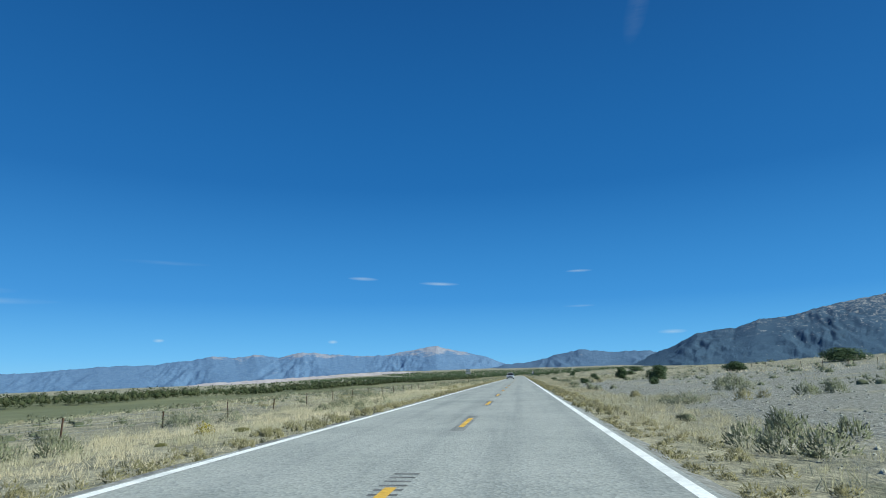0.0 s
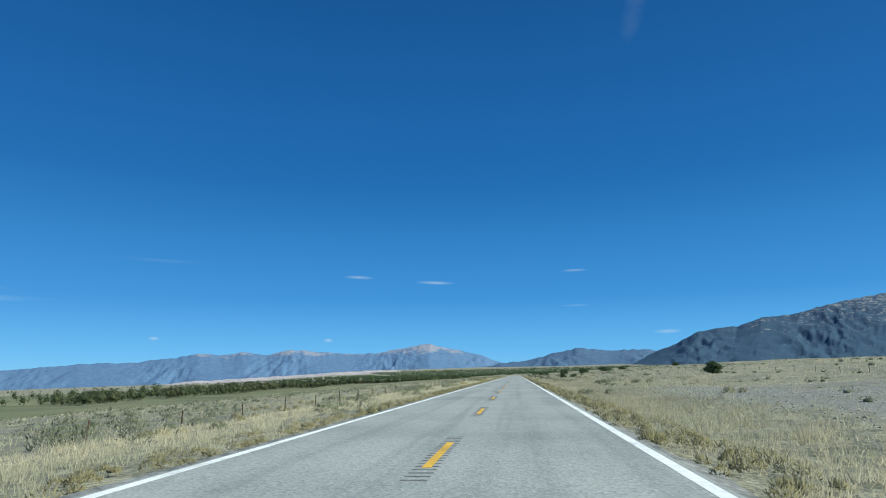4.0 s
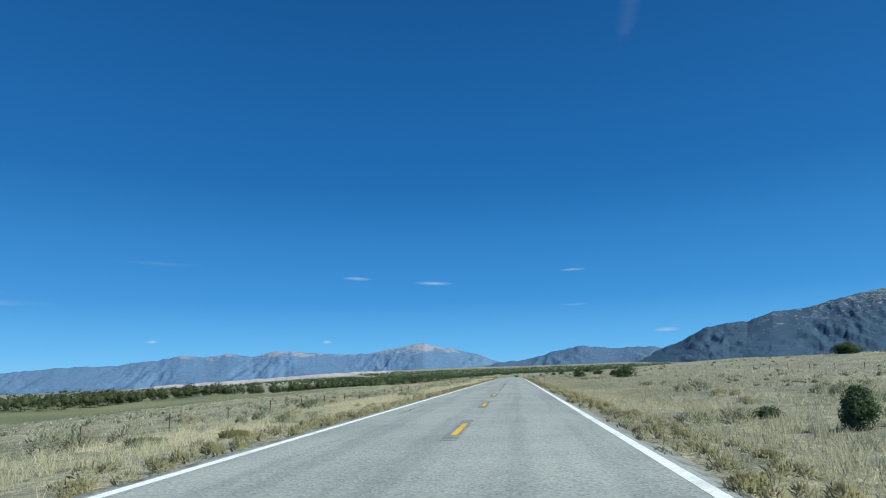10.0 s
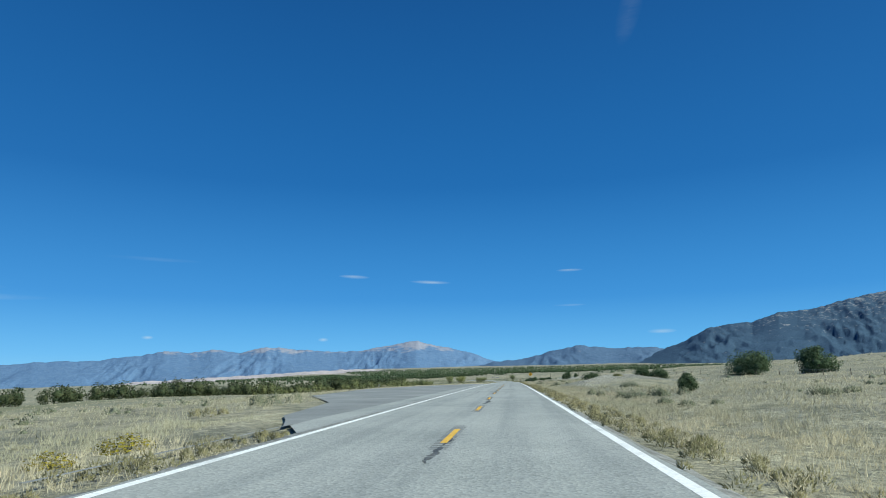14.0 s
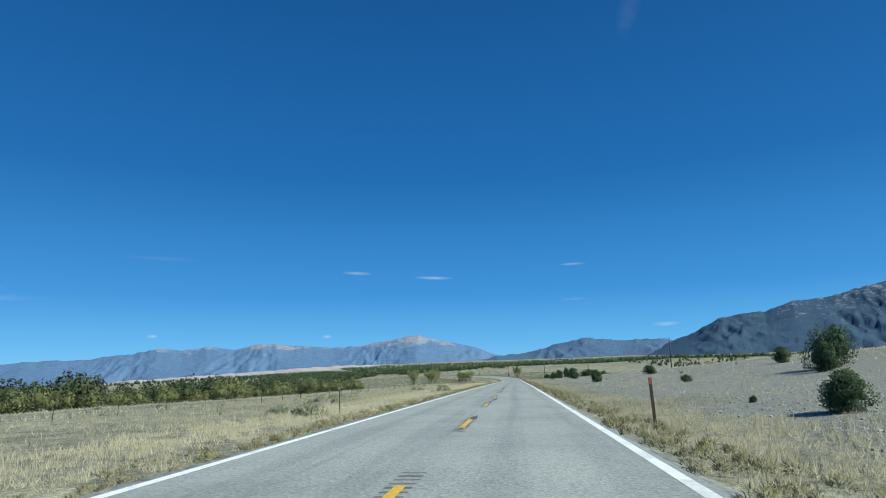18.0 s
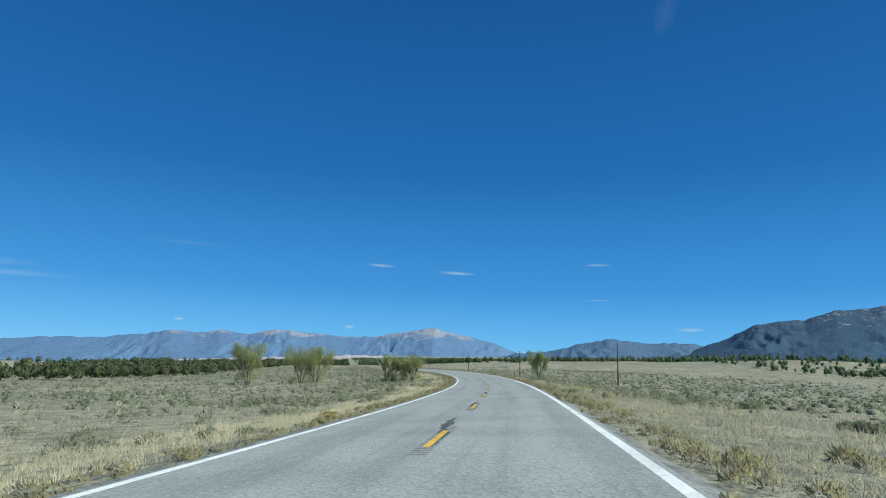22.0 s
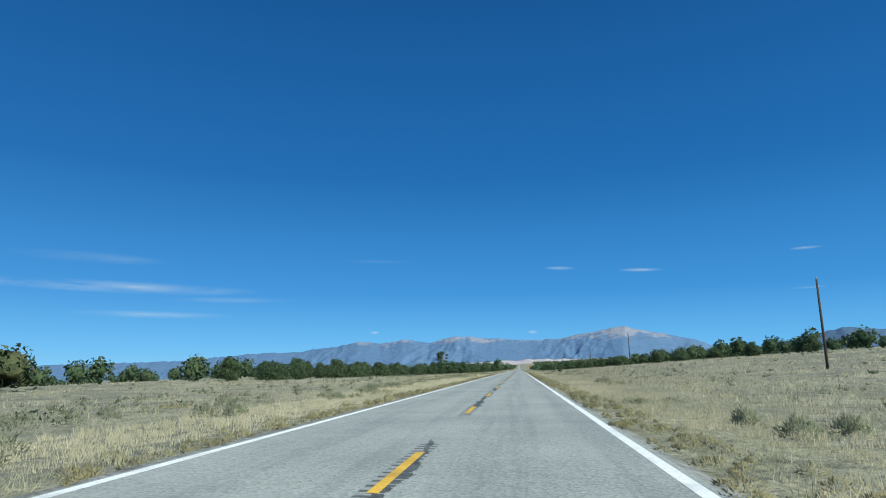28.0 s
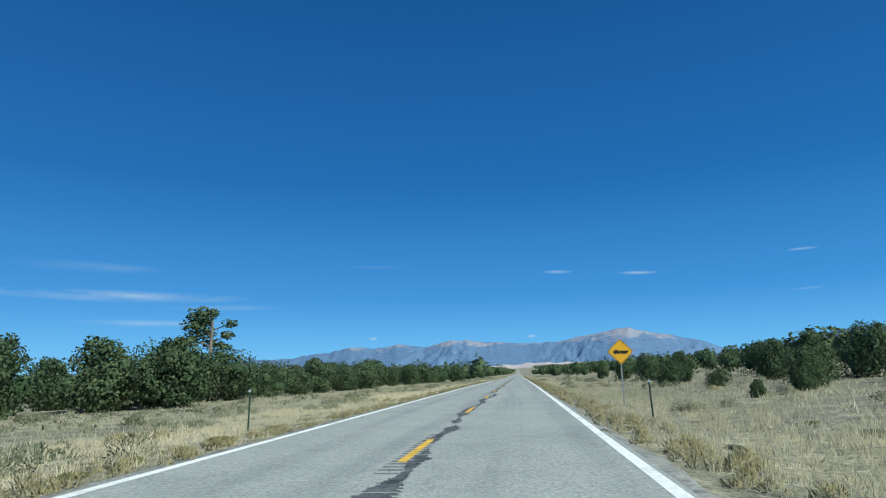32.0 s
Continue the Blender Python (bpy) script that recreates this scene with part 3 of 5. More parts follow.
for k in range(0, 200):
    s0 = FIRST + CYCLE * k
    d = ribbon("centre_dash", np.linspace(s0, s0 + DASH, 5), np.array([-.04, .04]), .0024, M_YELLOW, road)
    bm = bmesh.new()
    for i in range(19):
        g = s0 - .62 + i * .168
        bm.faces.new([bm.verts.new(road_at(q, p, .0012)) for q, p in ((g, -.10), (g, .095), (g + .06, .095), (g + .06, -.10))])
    part("rumble_strip", bm, M_GROOVE, road)

# ---- plants: makers ----
def at_road(y, u):
    """World place beside the road: y along the world's axis, u metres to the right of the centre line."""
    h = np.interp(y, RY, HEAD)
    x = np.interp(y, RY, RX) + np.asarray(u) / np.cos(h)
    return np.stack([x, np.broadcast_to(y, np.shape(x)), ground_z(x, y)], -1)


def lobes(n, lo, hi, spread, seed):
    r = np.random.default_rng(seed)
    out = []
    for i in range(n):
        k = i / max(n - 1, 1)
        z = lo + (hi - lo) * k
        w = spread * math.sin(math.pi * min(.97, .30 + .64 * k)) ** .7
        a = r.uniform(0, 2 * math.pi)
        out.append((w * .75 * math.cos(a) * r.uniform(.3, 1), w * .75 * math.sin(a) * r.uniform(.3, 1), z, r.uniform(.55, 1) * w * .62 + .03))
    return np.array(out)


P5 = (1 + 5 ** .5) / 2
ICO = unit(np.array([(a, b * P5, 0) for a in (-1, 1) for b in (-1, 1)] + [(0, a, b * P5) for a in (-1, 1) for b in (-1, 1)] + [(b * P5, 0, a) for a in (-1, 1) for b in (-1, 1)]))
ICOF = np.array([f for f in itertools.combinations(range(12), 3) if all(ICO[i] @ ICO[j] > .4 for i, j in itertools.combinations(f, 2))])
ICOF = np.array([f if np.dot(np.cross(ICO[f[1]] - ICO[f[0]], ICO[f[2]] - ICO[f[0]]), ICO[f[0]]) > 0 else f[::-1] for f in ICOF])


def scales(c, nor, size):
    """Leaf pieces lying along a crown's surface, each tilted a little its own way."""
    n = len(c)
    g = unit(nor + RNG.normal(0, .45, (n, 3)))
    s = unit(np.cross(g, RNG.normal(size=(n, 3))))
    d = np.cross(g, s)
    z = np.broadcast_to(size, (n,))[:, None]
    return np.stack([c - s * z * .8 - d * z * .55, c + s * z * .8 - d * z * .55, c + d * z * RNG.uniform(.7, 1.3, (n, 1))], 1)


def leafy(name, hearts, hr, hcol, c, nor, size, material, parent=None):
    """One mesh of soft dark hearts (centres, radii) under leaf pieces."""
    n = len(hearts)
    hco = (hearts[:, None, :] + ICO[None] * hr[:, None, :] * RNG.uniform(.8, 1.15, (n, 12, 1))).reshape(-1, 3)
    hf = (ICOF[None] + 12 * np.arange(n)[:, None, None]).reshape(-1, 3)
    hn = np.broadcast_to(unit(ICO + np.array([0, 0, .35])), (n, 12, 3)).reshape(-1, 3)
    tri = scales(c, nor, size)
    co = np.concatenate([hco, tri.reshape(-1, 3)])
    fc = np.concatenate([hf, len(hco) + np.arange(3 * len(c)).reshape(-1, 3)])
    return sheet(name, co, fc, material, parent, normals=np.concatenate([hn, np.repeat(unit(nor + np.array([0, 0, .2])), 3, 0)]))


def crown_of(name, lob, count, size, material, parent, seed, squash=.85, heart=.5):
    """A crown of many small leaf pieces in clumps, thick on the outside of its lobes, with gaps."""
    r = np.random.default_rng(seed)
    k = r.choice(len(lob), count, p=lob[:, 3] ** 2 / np.sum(lob[:, 3] ** 2))
    v = unit(r.normal(size=(count, 3)))
    rad = lob[k, 3] * r.uniform(.62, 1.03, count) * (1 + .16 * np.sin(v[:, 0] * 7 + k) * np.sin(v[:, 1] * 6 + v[:, 2] * 5))
    c = lob[k, :3] + v * rad[:, None] * np.array([1, 1, squash])
    c[:, 2] = np.maximum(c[:, 2], .015)
    nor = unit(v + r.normal(0, .5, (count, 3)) + np.array([0, 0, .2]))
    if not heart:
        lob = lob[:1]
    return leafy(name, lob[:, :3], lob[:, 3:] * max(heart, .05) * np.array([[1, 1, squash]]), None, c, nor, size * r.uniform(.6, 1.25, count), material, parent)


def juniper(seed, tall=1.0, wide=.55, count=7200):
    """An evergreen shrub-tree about one metre high in its own units."""
    t = thing("juniper_tree", 0, 0, 0)
    bm = bmesh.new()
    r = np.random.default_rng(seed)
    tube(bm, (0, 0, -.06), (.02, .01, .45 * tall), .045, .025)
    for i in range(4):
        a = i * 1.6 + r.uniform(0, .6)
        tube(bm, (0, 0, .12 * tall), (.3 * wide * math.cos(a), .3 * wide * math.sin(a), .5 * tall), .025, .01, 5)
    part("trunk", bm, M_BARK, t)
    crown_of("crown", lobes(20, .12 * tall, .90 * tall, wide, seed), count, .027, M_JUNIPER, t, seed, heart=.34)
    return t


def cottonwood(seed, count=30000, bare=False):
    """A small leaning cottonwood with several stems, pale limbs and thin yellowing leaves, one metre high in its own units."""
    t = thing("cottonwood_tree", 0, 0, 0)
    r = np.random.default_rng(seed)
    bm, lim = bmesh.new(), bmesh.new()
    tips = []
    for i in range(4):
        a = i * 1.7 + r.uniform(0, .8)
        lean = r.uniform(.08, .24)
        p1 = Vector((lean * math.cos(a), lean * math.sin(a), r.uniform(.36, .5)))
        tube(bm, (.03 * math.cos(a), .03 * math.sin(a), -.03), p1, .016, .010, 7)
        for j in range(5):
            b = a + r.uniform(-1.3, 1.3)
            p2 = p1 + Vector((.25 * math.cos(b), .25 * math.sin(b), r.uniform(.04, .34))) * r.uniform(.6, 1.1)
            tube(lim, p1 - Vector((0, 0, r.uniform(0, .18))), p2, .009, .004, 5)
            tips.append((*p2, r.uniform(.09, .16)))
            p3 = p2 + Vector((.09 * math.cos(b + .8), .09 * math.sin(b + .8), r.uniform(.05, .17)))
            tube(lim, p2, p3, .004, .0015, 4)
            tips.append((*p3, r.uniform(.06, .12)))
    part("trunk", bm, M_BARK, t, smooth=True)
    part("limb", lim, M_PALE if bare else M_BARK, t)
    tips = np.array(tips)
    if not bare:
        low = np.array([(r.uniform(-.2, .2), r.uniform(-.2, .2), r.uniform(.06, .45), r.uniform(.09, .15)) for _ in range(7)])
        full = np.array([(r.uniform(-.15, .15), r.uniform(-.15, .15), r.uniform(.52, .86), r.uniform(.10, .16)) for _ in range(7)])
        crown_of("crown", np.concatenate([tips, low, full]), count, .0078, M_COTTON, t, seed, 1.0, 0)
    return t


M_PALE = surface("bleached_dead_wood", [(.35, (.42, .40, .37)), (.65, (.62, .60, .56))], 6.0, .9)


M_WILLOW = foliage("willow_leaves", [(.1, (.10, .13, .062)), (.5, (.18, .208, .10)), (.85, (.31, .31, .15))], through_light=.35, grain=9.0, contrast=.6)


def mounds(name, at, radius, tall, leaves, leaf, material, label, category):
    """Low uneven bushes, each a lumpy heart under many small leaves, joined into one mesh."""
    n = len(at)
    radius = np.broadcast_to(radius, (n,))
    ring = np.arange(7) * 2 * math.pi / 7
    shape = np.concatenate([np.stack([np.cos(ring), np.sin(ring), np.zeros(7) - .1], 1), np.stack([.74 * np.cos(ring + .4), .74 * np.sin(ring + .4), np.full(7, .6)], 1), [[0, 0, .95]]])
    faces = [(i, (i + 1) % 7, 7 + i) for i in range(7)] + [((i + 1) % 7, 7 + (i + 1) % 7, 7 + i) for i in range(7)] + [(7 + i, 7 + (i + 1) % 7, 14) for i in range(7)]
    grow = RNG.uniform(.6, 1.05, (n, 15, 1))
    size = np.stack([radius, radius, radius * tall], 1)[:, None, :] * .58
    dome = at[:, None, :] + shape[None] * grow * size
    dnor = np.broadcast_to(unit(shape + np.array([0, 0, .25])), (n, 15, 3))
    df = (np.array(faces)[None] + 15 * np.arange(n)[:, None, None]).reshape(-1, 3)
    v = unit(RNG.normal(size=(n * leaves, 3)))
    v[:, 2] = np.abs(v[:, 2])
    rr = np.repeat(radius, leaves)
    c = np.repeat(at, leaves, 0) + v * np.stack([rr, rr, rr * tall], 1) * RNG.uniform(.5, 1.05, (n * leaves, 1))
    d = unit(RNG.normal(size=(n * leaves, 3)) * .7 + v * 1.2 + np.array([0, 0, .5]))
    s = unit(np.cross(d, RNG.normal(size=(n * leaves, 3))))
    L = (rr * leaf * RNG.uniform(.6, 1.5, n * leaves))[:, None]
    tri = facing(np.stack([c - s * L * .35, c + s * L * .35, c + d * L * 1.5], 1))
    lnor = unit(v + np.array([0, 0, .2]) + RNG.normal(0, .4, v.shape))
    co = np.concatenate([dome.reshape(-1, 3), tri.reshape(-1, 3)])
    nor = np.concatenate([dnor.reshape(-1, 3), np.repeat(lnor, 3, 0)])
    fc = np.concatenate([df, 15 * n + np.arange(3 * n * leaves).reshape(-1, 3)])
    return tagged(sheet(name, co, fc, material, normals=nor), label, category, kind="stuff")


def woods(name, at, height, per, material, label, leaf=(.055, .11), point=0.0, core=.66):
    """Trees far off: clumps of leaves round uneven crowns, joined."""
    n = len(at)
    height = np.broadcast_to(height, (n,))
    wd = RNG.uniform(.32, .52, n)
    h, base, wide = np.repeat(height, per), np.repeat(at, per, 0), np.repeat(wd, per)
    v = unit(RNG.normal(size=(n * per, 3)))
    r = RNG.uniform(.70, 1.0, (n * per, 1))
    lump = 1 + .14 * np.sin(v[:, :1] * 5 + base[:, :1]) * np.sin(v[:, 1:2] * 6 + base[:, 1:2])
    c = base + v * r * lump * np.stack([h * wide, h * wide, h * .46], 1) + np.stack([0 * h, 0 * h, h * .5], 1)
    up = (v[:, 2] * r[:, 0] + 1) / 2
    c[:, :2] = base[:, :2] + (c[:, :2] - base[:, :2]) * (1 - point * up)[:, None]
    nor = unit(v + RNG.normal(0, .3, v.shape) + np.array([0, 0, .2]))
    heart = at + np.stack([0 * height, 0 * height, height * .48], 1)
    ob = leafy(name, heart, np.stack([height * wd, height * wd, height * .45], 1) * np.array([core - .38 * point, core - .38 * point, core]), None, c, nor, h * RNG.uniform(*leaf, n * per), material)
    return tagged(ob, label, "woodland", kind="stuff")


# ---- grass and brush along the drive ----
def patchy(y, u, scale=.12, seed=0.0):
    return .5 + .5 * (np.sin(y * scale + seed) * np.sin(u * scale * 2.1 + 1.7 * seed) + .6 * np.sin(y * scale * 3.3 + u * .5 + seed)) / 1.6


def strip(n, y0, y1, u0, u1, power=1.0):
    """Random places beside the road between two distances from it, thicker near the road."""
    y = RNG.uniform(y0, y1, n)
    k = RNG.uniform(0, 1, n) ** power
    return y, u0 + (u1 - u0) * k


def off_apron(y, u):
    return ~((u < 0) & (-u < np.interp(y, APRON_Y, APRON_U) + .15))


GRAVEL = ((0, 45, 3.6, 16), (118, 185, 5.5, 28), (268, 290, 4.5, 12), (494, 512, 4, 9), (560, 582, 4.2, 14), (640, 800, 4.4, 26))


def bare(y, u):
    out = np.zeros(len(y), bool)
    for a, b, c, d in GRAVEL:
        out |= (y > a) & (y < b) & (u > c) & (u < d)
    return out


def drifts(y, u):
    """Uneven growth from 0 to 1: drifts of several metres with clumps of half a metre in them."""
    a = np.sin(y * 2.3 + 2 * np.sin(u * 2.9)) * np.sin(u * 3.7 + 1.5 * np.sin(y * 1.7))
    b = np.sin(y * .41 + 1.3 * np.sin(u * .8)) * np.sin(u * .9 + y * .13) + .5 * np.sin(y * .19 + u * .37)
    return np.clip(.52 + .26 * a + .30 * b, 0, 1)


def in_sage(y, u):
    """Grass thins out where the brush stands close, on the flat at the bend."""
    return np.where(u > 4.4, np.interp(y, [815, 850, 1000, 1040], [1, .35, .35, 1]), 1.0)


EDGES = {-1: 2.15, 1: 2.19}
# how thick straw grass and sagebrush stand along the drive, on either side
STRAW_Y = [0, 50, 90, 230, 245, 300, 330, 430, 485, 515, 640, 800, 830, 860, 990, 1050, 1250]
STRAW = {-1: [.75, .75, .75, .7, .65, .6, .8, 1.2, 1.2, .8, 1.3, 1.3, .8, .6, .65, 1.1, 1.0],
         1: [.5, .6, .9, .9, .5, .5, 1.0, 1.1, .7, .9, 1.1, 1.1, .8, .65, .7, 1.1, 1.0]}
SAGE_Y = [0, 60, 230, 300, 380, 430, 485, 520, 640, 800, 840, 1000, 1060, 1150, 1250]
SAGE = {-1: [2.2, 2.3, 2.0, 2.0, 1.9, .6, .5, .8, .25, .4, 2.4, 2.4, .9, 2.4, 1.8],
        1: [1.7, 1.0, .8, 1.6, 1.2, .45, 1.3, .6, .25, .4, 2.2, 2.0, .7, 1.1, .9]}

for side in (-1, 1):
    # pale straw grass, thinner with distance
    for kind, count, u0, u1, per, w, spread, h0, h1, power in (
            ("dry_grass", 62000, 6.1, 14, 7, .018, .12, .07, .22, 1.15), ("dry_grass", 24000, 14, 34, 6, .05, .25, .09, .22, 1.2), ("dry_grass", 12000, 34, 120, 6, .15, .5, .10, .25, 1.3)):
        y, u = strip(count, 2, 1240 if u1 < 20 else 1345, u0, u1, power)
        g = drifts(y / (1 + u * .05), u * side / (1 + u * .05))
        thick = np.interp(y, STRAW_Y, STRAW[side]) * in_sage(y, u)
        keep = (RNG.uniform(0, 1, count) < (.30 + .9 * g) * thick) & off_apron(y, u * side) & ~(bare(y, u * side) & (RNG.uniform(0, 1, count) < .82))
        y, u, g = (np.repeat(q[keep], per) for q in (y, u, g))
        y, u = y + RNG.normal(0, spread, len(y)), np.maximum(u + RNG.normal(0, spread, len(u)), EDGES[side])
        tall = (h0 + (h1 - h0) * g ** 1.6) * RNG.uniform(.35, 1.25, len(y))
        tagged(blades(kind, at_road(y, u * side), tall, w * RNG.uniform(.6, 1.5, len(y)), 1.05, M_STRAW, side),
               "pale dry straw grass in soft tufts", "grass", kind="stuff")
    # sagebrush
    for count, u0, u1, leaves, r0, r1, w, power in ((6500, 8.0, 16, 40, .14, .42, .16, .9), (19000, 15, 110, 12, .22, .60, .22, 1.25)):
        y, u = strip(count, 4, 1345 if u0 > 10 else 1240, u0, u1, power)
        thick = np.interp(y, SAGE_Y, SAGE[side])
        keep = (RNG.uniform(0, 1, count) < (.10 + .60 * patchy(y, u * side, .05, 5 + 2 * side) * patchy(y, u * side, .33, 1.0)) * thick) & off_apron(y, u * side) & ~(bare(y, u * side) & (RNG.uniform(0, 1, count) < np.where(y < 60, .2, .7)))
        y, u = y[keep], u[keep]
        mounds("sagebrush", at_road(y, u * side), RNG.uniform(r0, r1, len(y)) * RNG.uniform(.5, 1, len(y)), .85, leaves, w, M_SAGE, "grey-green sagebrush bushes scattered in dry grass", "sagebrush")
    # close-grown brush on the flat at the bend
    for count, u0, u1, leaves, r0, r1, w in ((1200, 8, 16, 44, .28, .66, .13), (2400, 16, 60, 14, .32, .75, .2)):
        y, u = strip(count, 838, 1015, u0, u1, 1.0)
        keep = RNG.uniform(0, 1, count) < .35 + .8 * patchy(y, u * side, .11, 2.0 + side)
        y, u = y[keep], u[keep]
        mounds("sagebrush", at_road(y, u * side), RNG.uniform(r0, r1, len(y)) * RNG.uniform(.5, 1, len(y)), .85, leaves, w, M_SAGE, "dense grey-green sagebrush on the flat", "sagebrush")


# ---- close-grown patches of grass, weeds and brush beside the pavement ----
def fuzz(name, at, way, long, wide, normal, side, material):
    """Small slivers from a foot along a way, turned to face the road, with soft normals; one mesh."""
    n = len(at)
    eye = np.array([-.6, -.8 * side, .25])
    across = unit(np.cross(way, eye + RNG.normal(0, .45, (n, 3))))
    tri = np.stack([at - across * wide[:, None] / 2, at + across * wide[:, None] / 2, at + way * long[:, None]], 1)
    flip = np.cross(tri[:, 1] - tri[:, 0], tri[:, 2] - tri[:, 0]) @ eye < 0
    tri[flip] = tri[flip][:, [1, 0, 2]]
    return sheet(name, tri.reshape(-1, 3), np.arange(3 * n).reshape(-1, 3), material, normals=np.repeat(normal, 3, 0))


PATCH = 4.0


def turf(side, wide, tufts, per, h0, h1):
    """A patch of fine dry grass: many thin blades in soft bunches of uneven height."""
    fx, fy = RNG.uniform(-wide / 2, wide / 2, tufts), RNG.uniform(-PATCH / 2, PATCH / 2, tufts)
    g = np.clip(.5 + .5 * np.sin(fx * 3.1 + RNG.uniform(0, 6)) * np.sin(fy * 2.3 + RNG.uniform(0, 6)) + RNG.normal(0, .22, tufts), 0, 1)
    x, y, g = (np.repeat(q, per) for q in (fx, fy, g))
    n = len(x)
    at = np.stack([x + RNG.normal(0, .05, n), y + RNG.normal(0, .05, n), np.full(n, -.02)], 1)
    a, k = RNG.uniform(0, 2 * math.pi, n), RNG.uniform(.1, .9, n)
    way = unit(np.stack([k * np.cos(a), k * np.sin(a), np.ones(n)], 1))
    nor = unit(RNG.normal(0, .28, (n, 3)) + np.array([-.25, -.3 * side, 1.0]))
    return fuzz("patch", at, way, (h0 + (h1 - h0) * g ** 1.5) * RNG.uniform(.5, 1.25, n), RNG.uniform(.005, .011, n), nor, side, M_STRAW)


def bushy(side, wide, clumps, per, r0, r1, material, size, name="patch", length=PATCH):
    """A patch of low leafy clumps, each a soft dome of small slivers that point outwards and up."""
    cx, cy = RNG.uniform(-wide / 2, wide / 2, clumps), RNG.uniform(-length / 2, length / 2, clumps)
    r = RNG.uniform(r0, r1, clumps)
    k = np.repeat(np.arange(clumps), per)
    n = len(k)
    v = unit(RNG.normal(size=(n, 3)) + np.array([-.2, -.25 * side, .1]))
    v[:, 2] = np.abs(v[:, 2])
    depth = RNG.uniform(.35, 1.0, n) ** .6
    at = np.stack([cx[k], cy[k], np.zeros(n)], 1) + v * (r[k] * depth)[:, None] * np.array([1, 1, .85])
    way = unit(v + RNG.normal(0, .45, (n, 3)) + np.array([0, 0, .55]))
    nor = unit(v + RNG.normal(0, .25, (n, 3)) + np.array([0, 0, .45]))
    return fuzz(name, at, way, size * RNG.uniform(.6, 1.6, n), size * RNG.uniform(.22, .42, n), nor, side, material)


def lay(piece, s, u, side, wide, parent, tall=1.0, first=True):
    """Set a patch on the ground, tilted as the ground is, its first axis away from the road."""
    q = [np.array([*(float(c) for c in road_at(a, b * side)[:2])]) for a, b in ((s - 2, u - wide / 2), (s + 2, u - wide / 2), (s - 2, u + wide / 2), (s + 2, u + wide / 2))]
    q = [np.array([*p, float(ground_z(p[0], p[1]))]) for p in q]
    far, out, mid = (q[1] + q[3] - q[0] - q[2]) / 8 * side, (q[2] + q[3] - q[0] - q[1]) / (2 * wide), sum(q) / 4
    ob = piece if first else new("patch", piece.data)
    ob.parent = parent
    ob.matrix_basis = Matrix(((out[0], far[0], 0, mid[0]), (out[1], far[1], 0, mid[1]), (out[2], far[2], tall, mid[2]), (0, 0, 0, 1)))


pick = np.random.default_rng(77)
for side in (-1, 1):
    verge = "on the valley side of the road" if side < 0 else "on the hill side of the road"
    weeds = [bushy(side, .9, 34, 64, .05, .13, M_WEED, .034) for _ in range(4)]
    thick = [turf(side, 2.0, 170, 13, .06, .20) for _ in range(3)]
    thin = [turf(side, 2.0, 75, 11, .05, .17) for _ in range(3)]
    sage = [bushy(side, 1.5, 4, 190, .16, .36, M_SAGE, .055, length=2.0) for _ in range(4)]
    olive = [bushy(side, 1.0, 3, 130, .12, .22, M_WEED, .05, length=1.6) for _ in range(2)]
    seen = set()

    def put(kinds, s, u, wide, parent, tall=1.0):
        piece = kinds[int(pick.integers(len(kinds)))]
        lay(piece, s, u, side, wide, parent, tall, piece.name not in seen)
        seen.add(piece.name)

    for first in np.arange(0, 1220, 152.0):
        grass = tagged(thing("dry_grass", 0, 0, 0), "pale straw grass in close soft bunches " + verge, "grass", kind="stuff")
        fringe = tagged(thing("roadside_weeds", 0, 0, 0), "olive and golden-brown weeds crowding the pavement edge " + verge, "weeds", kind="stuff")
        brush = tagged(thing("sagebrush", 0, 0, 0), "grey-green sagebrush clumps among dry grass " + verge, "sagebrush", kind="stuff")
        for s in first + np.arange(2, 152, PATCH):
            y = float(np.interp(s, SS, RY))
            paved = np.interp(y, APRON_Y, APRON_U) if side < 0 else 0
            if paved < 2.0:
                put(weeds, s, EDGES[side] + .40 + pick.uniform(-.05, .05), .95, fringe, pick.uniform(.75, 1.25))
            for u in (3.55, 5.3):
                if paved > u - 1.4 or (bare(np.array([y]), np.array([u * side]))[0] and pick.uniform() < .8):
                    continue
                want = np.interp(y, STRAW_Y, STRAW[side]) * pick.uniform(.6, 1.3)
                put(thick if want > .48 else thin, s, u + pick.uniform(-.2, .2), 2.0, grass, pick.uniform(.8, 1.2))
            for _ in range(3):
                u = pick.uniform(3.7, 9.0)
                if paved < u - 1.5 and pick.uniform() < .33 * np.interp(y, SAGE_Y, SAGE[side]) + .03 and not (bare(np.array([y]), np.array([u * side]))[0] and pick.uniform() < (.2 if y < 60 else .7)):
                    put(sage if pick.uniform() < .72 else olive, s + pick.uniform(-2, 2), u, 1.3, brush, pick.uniform(.75, 1.35))
    for kinds in (weeds, thick, thin, sage, olive):
        for piece in kinds:
            if piece.name not in seen:
                bpy.data.objects.remove(piece)


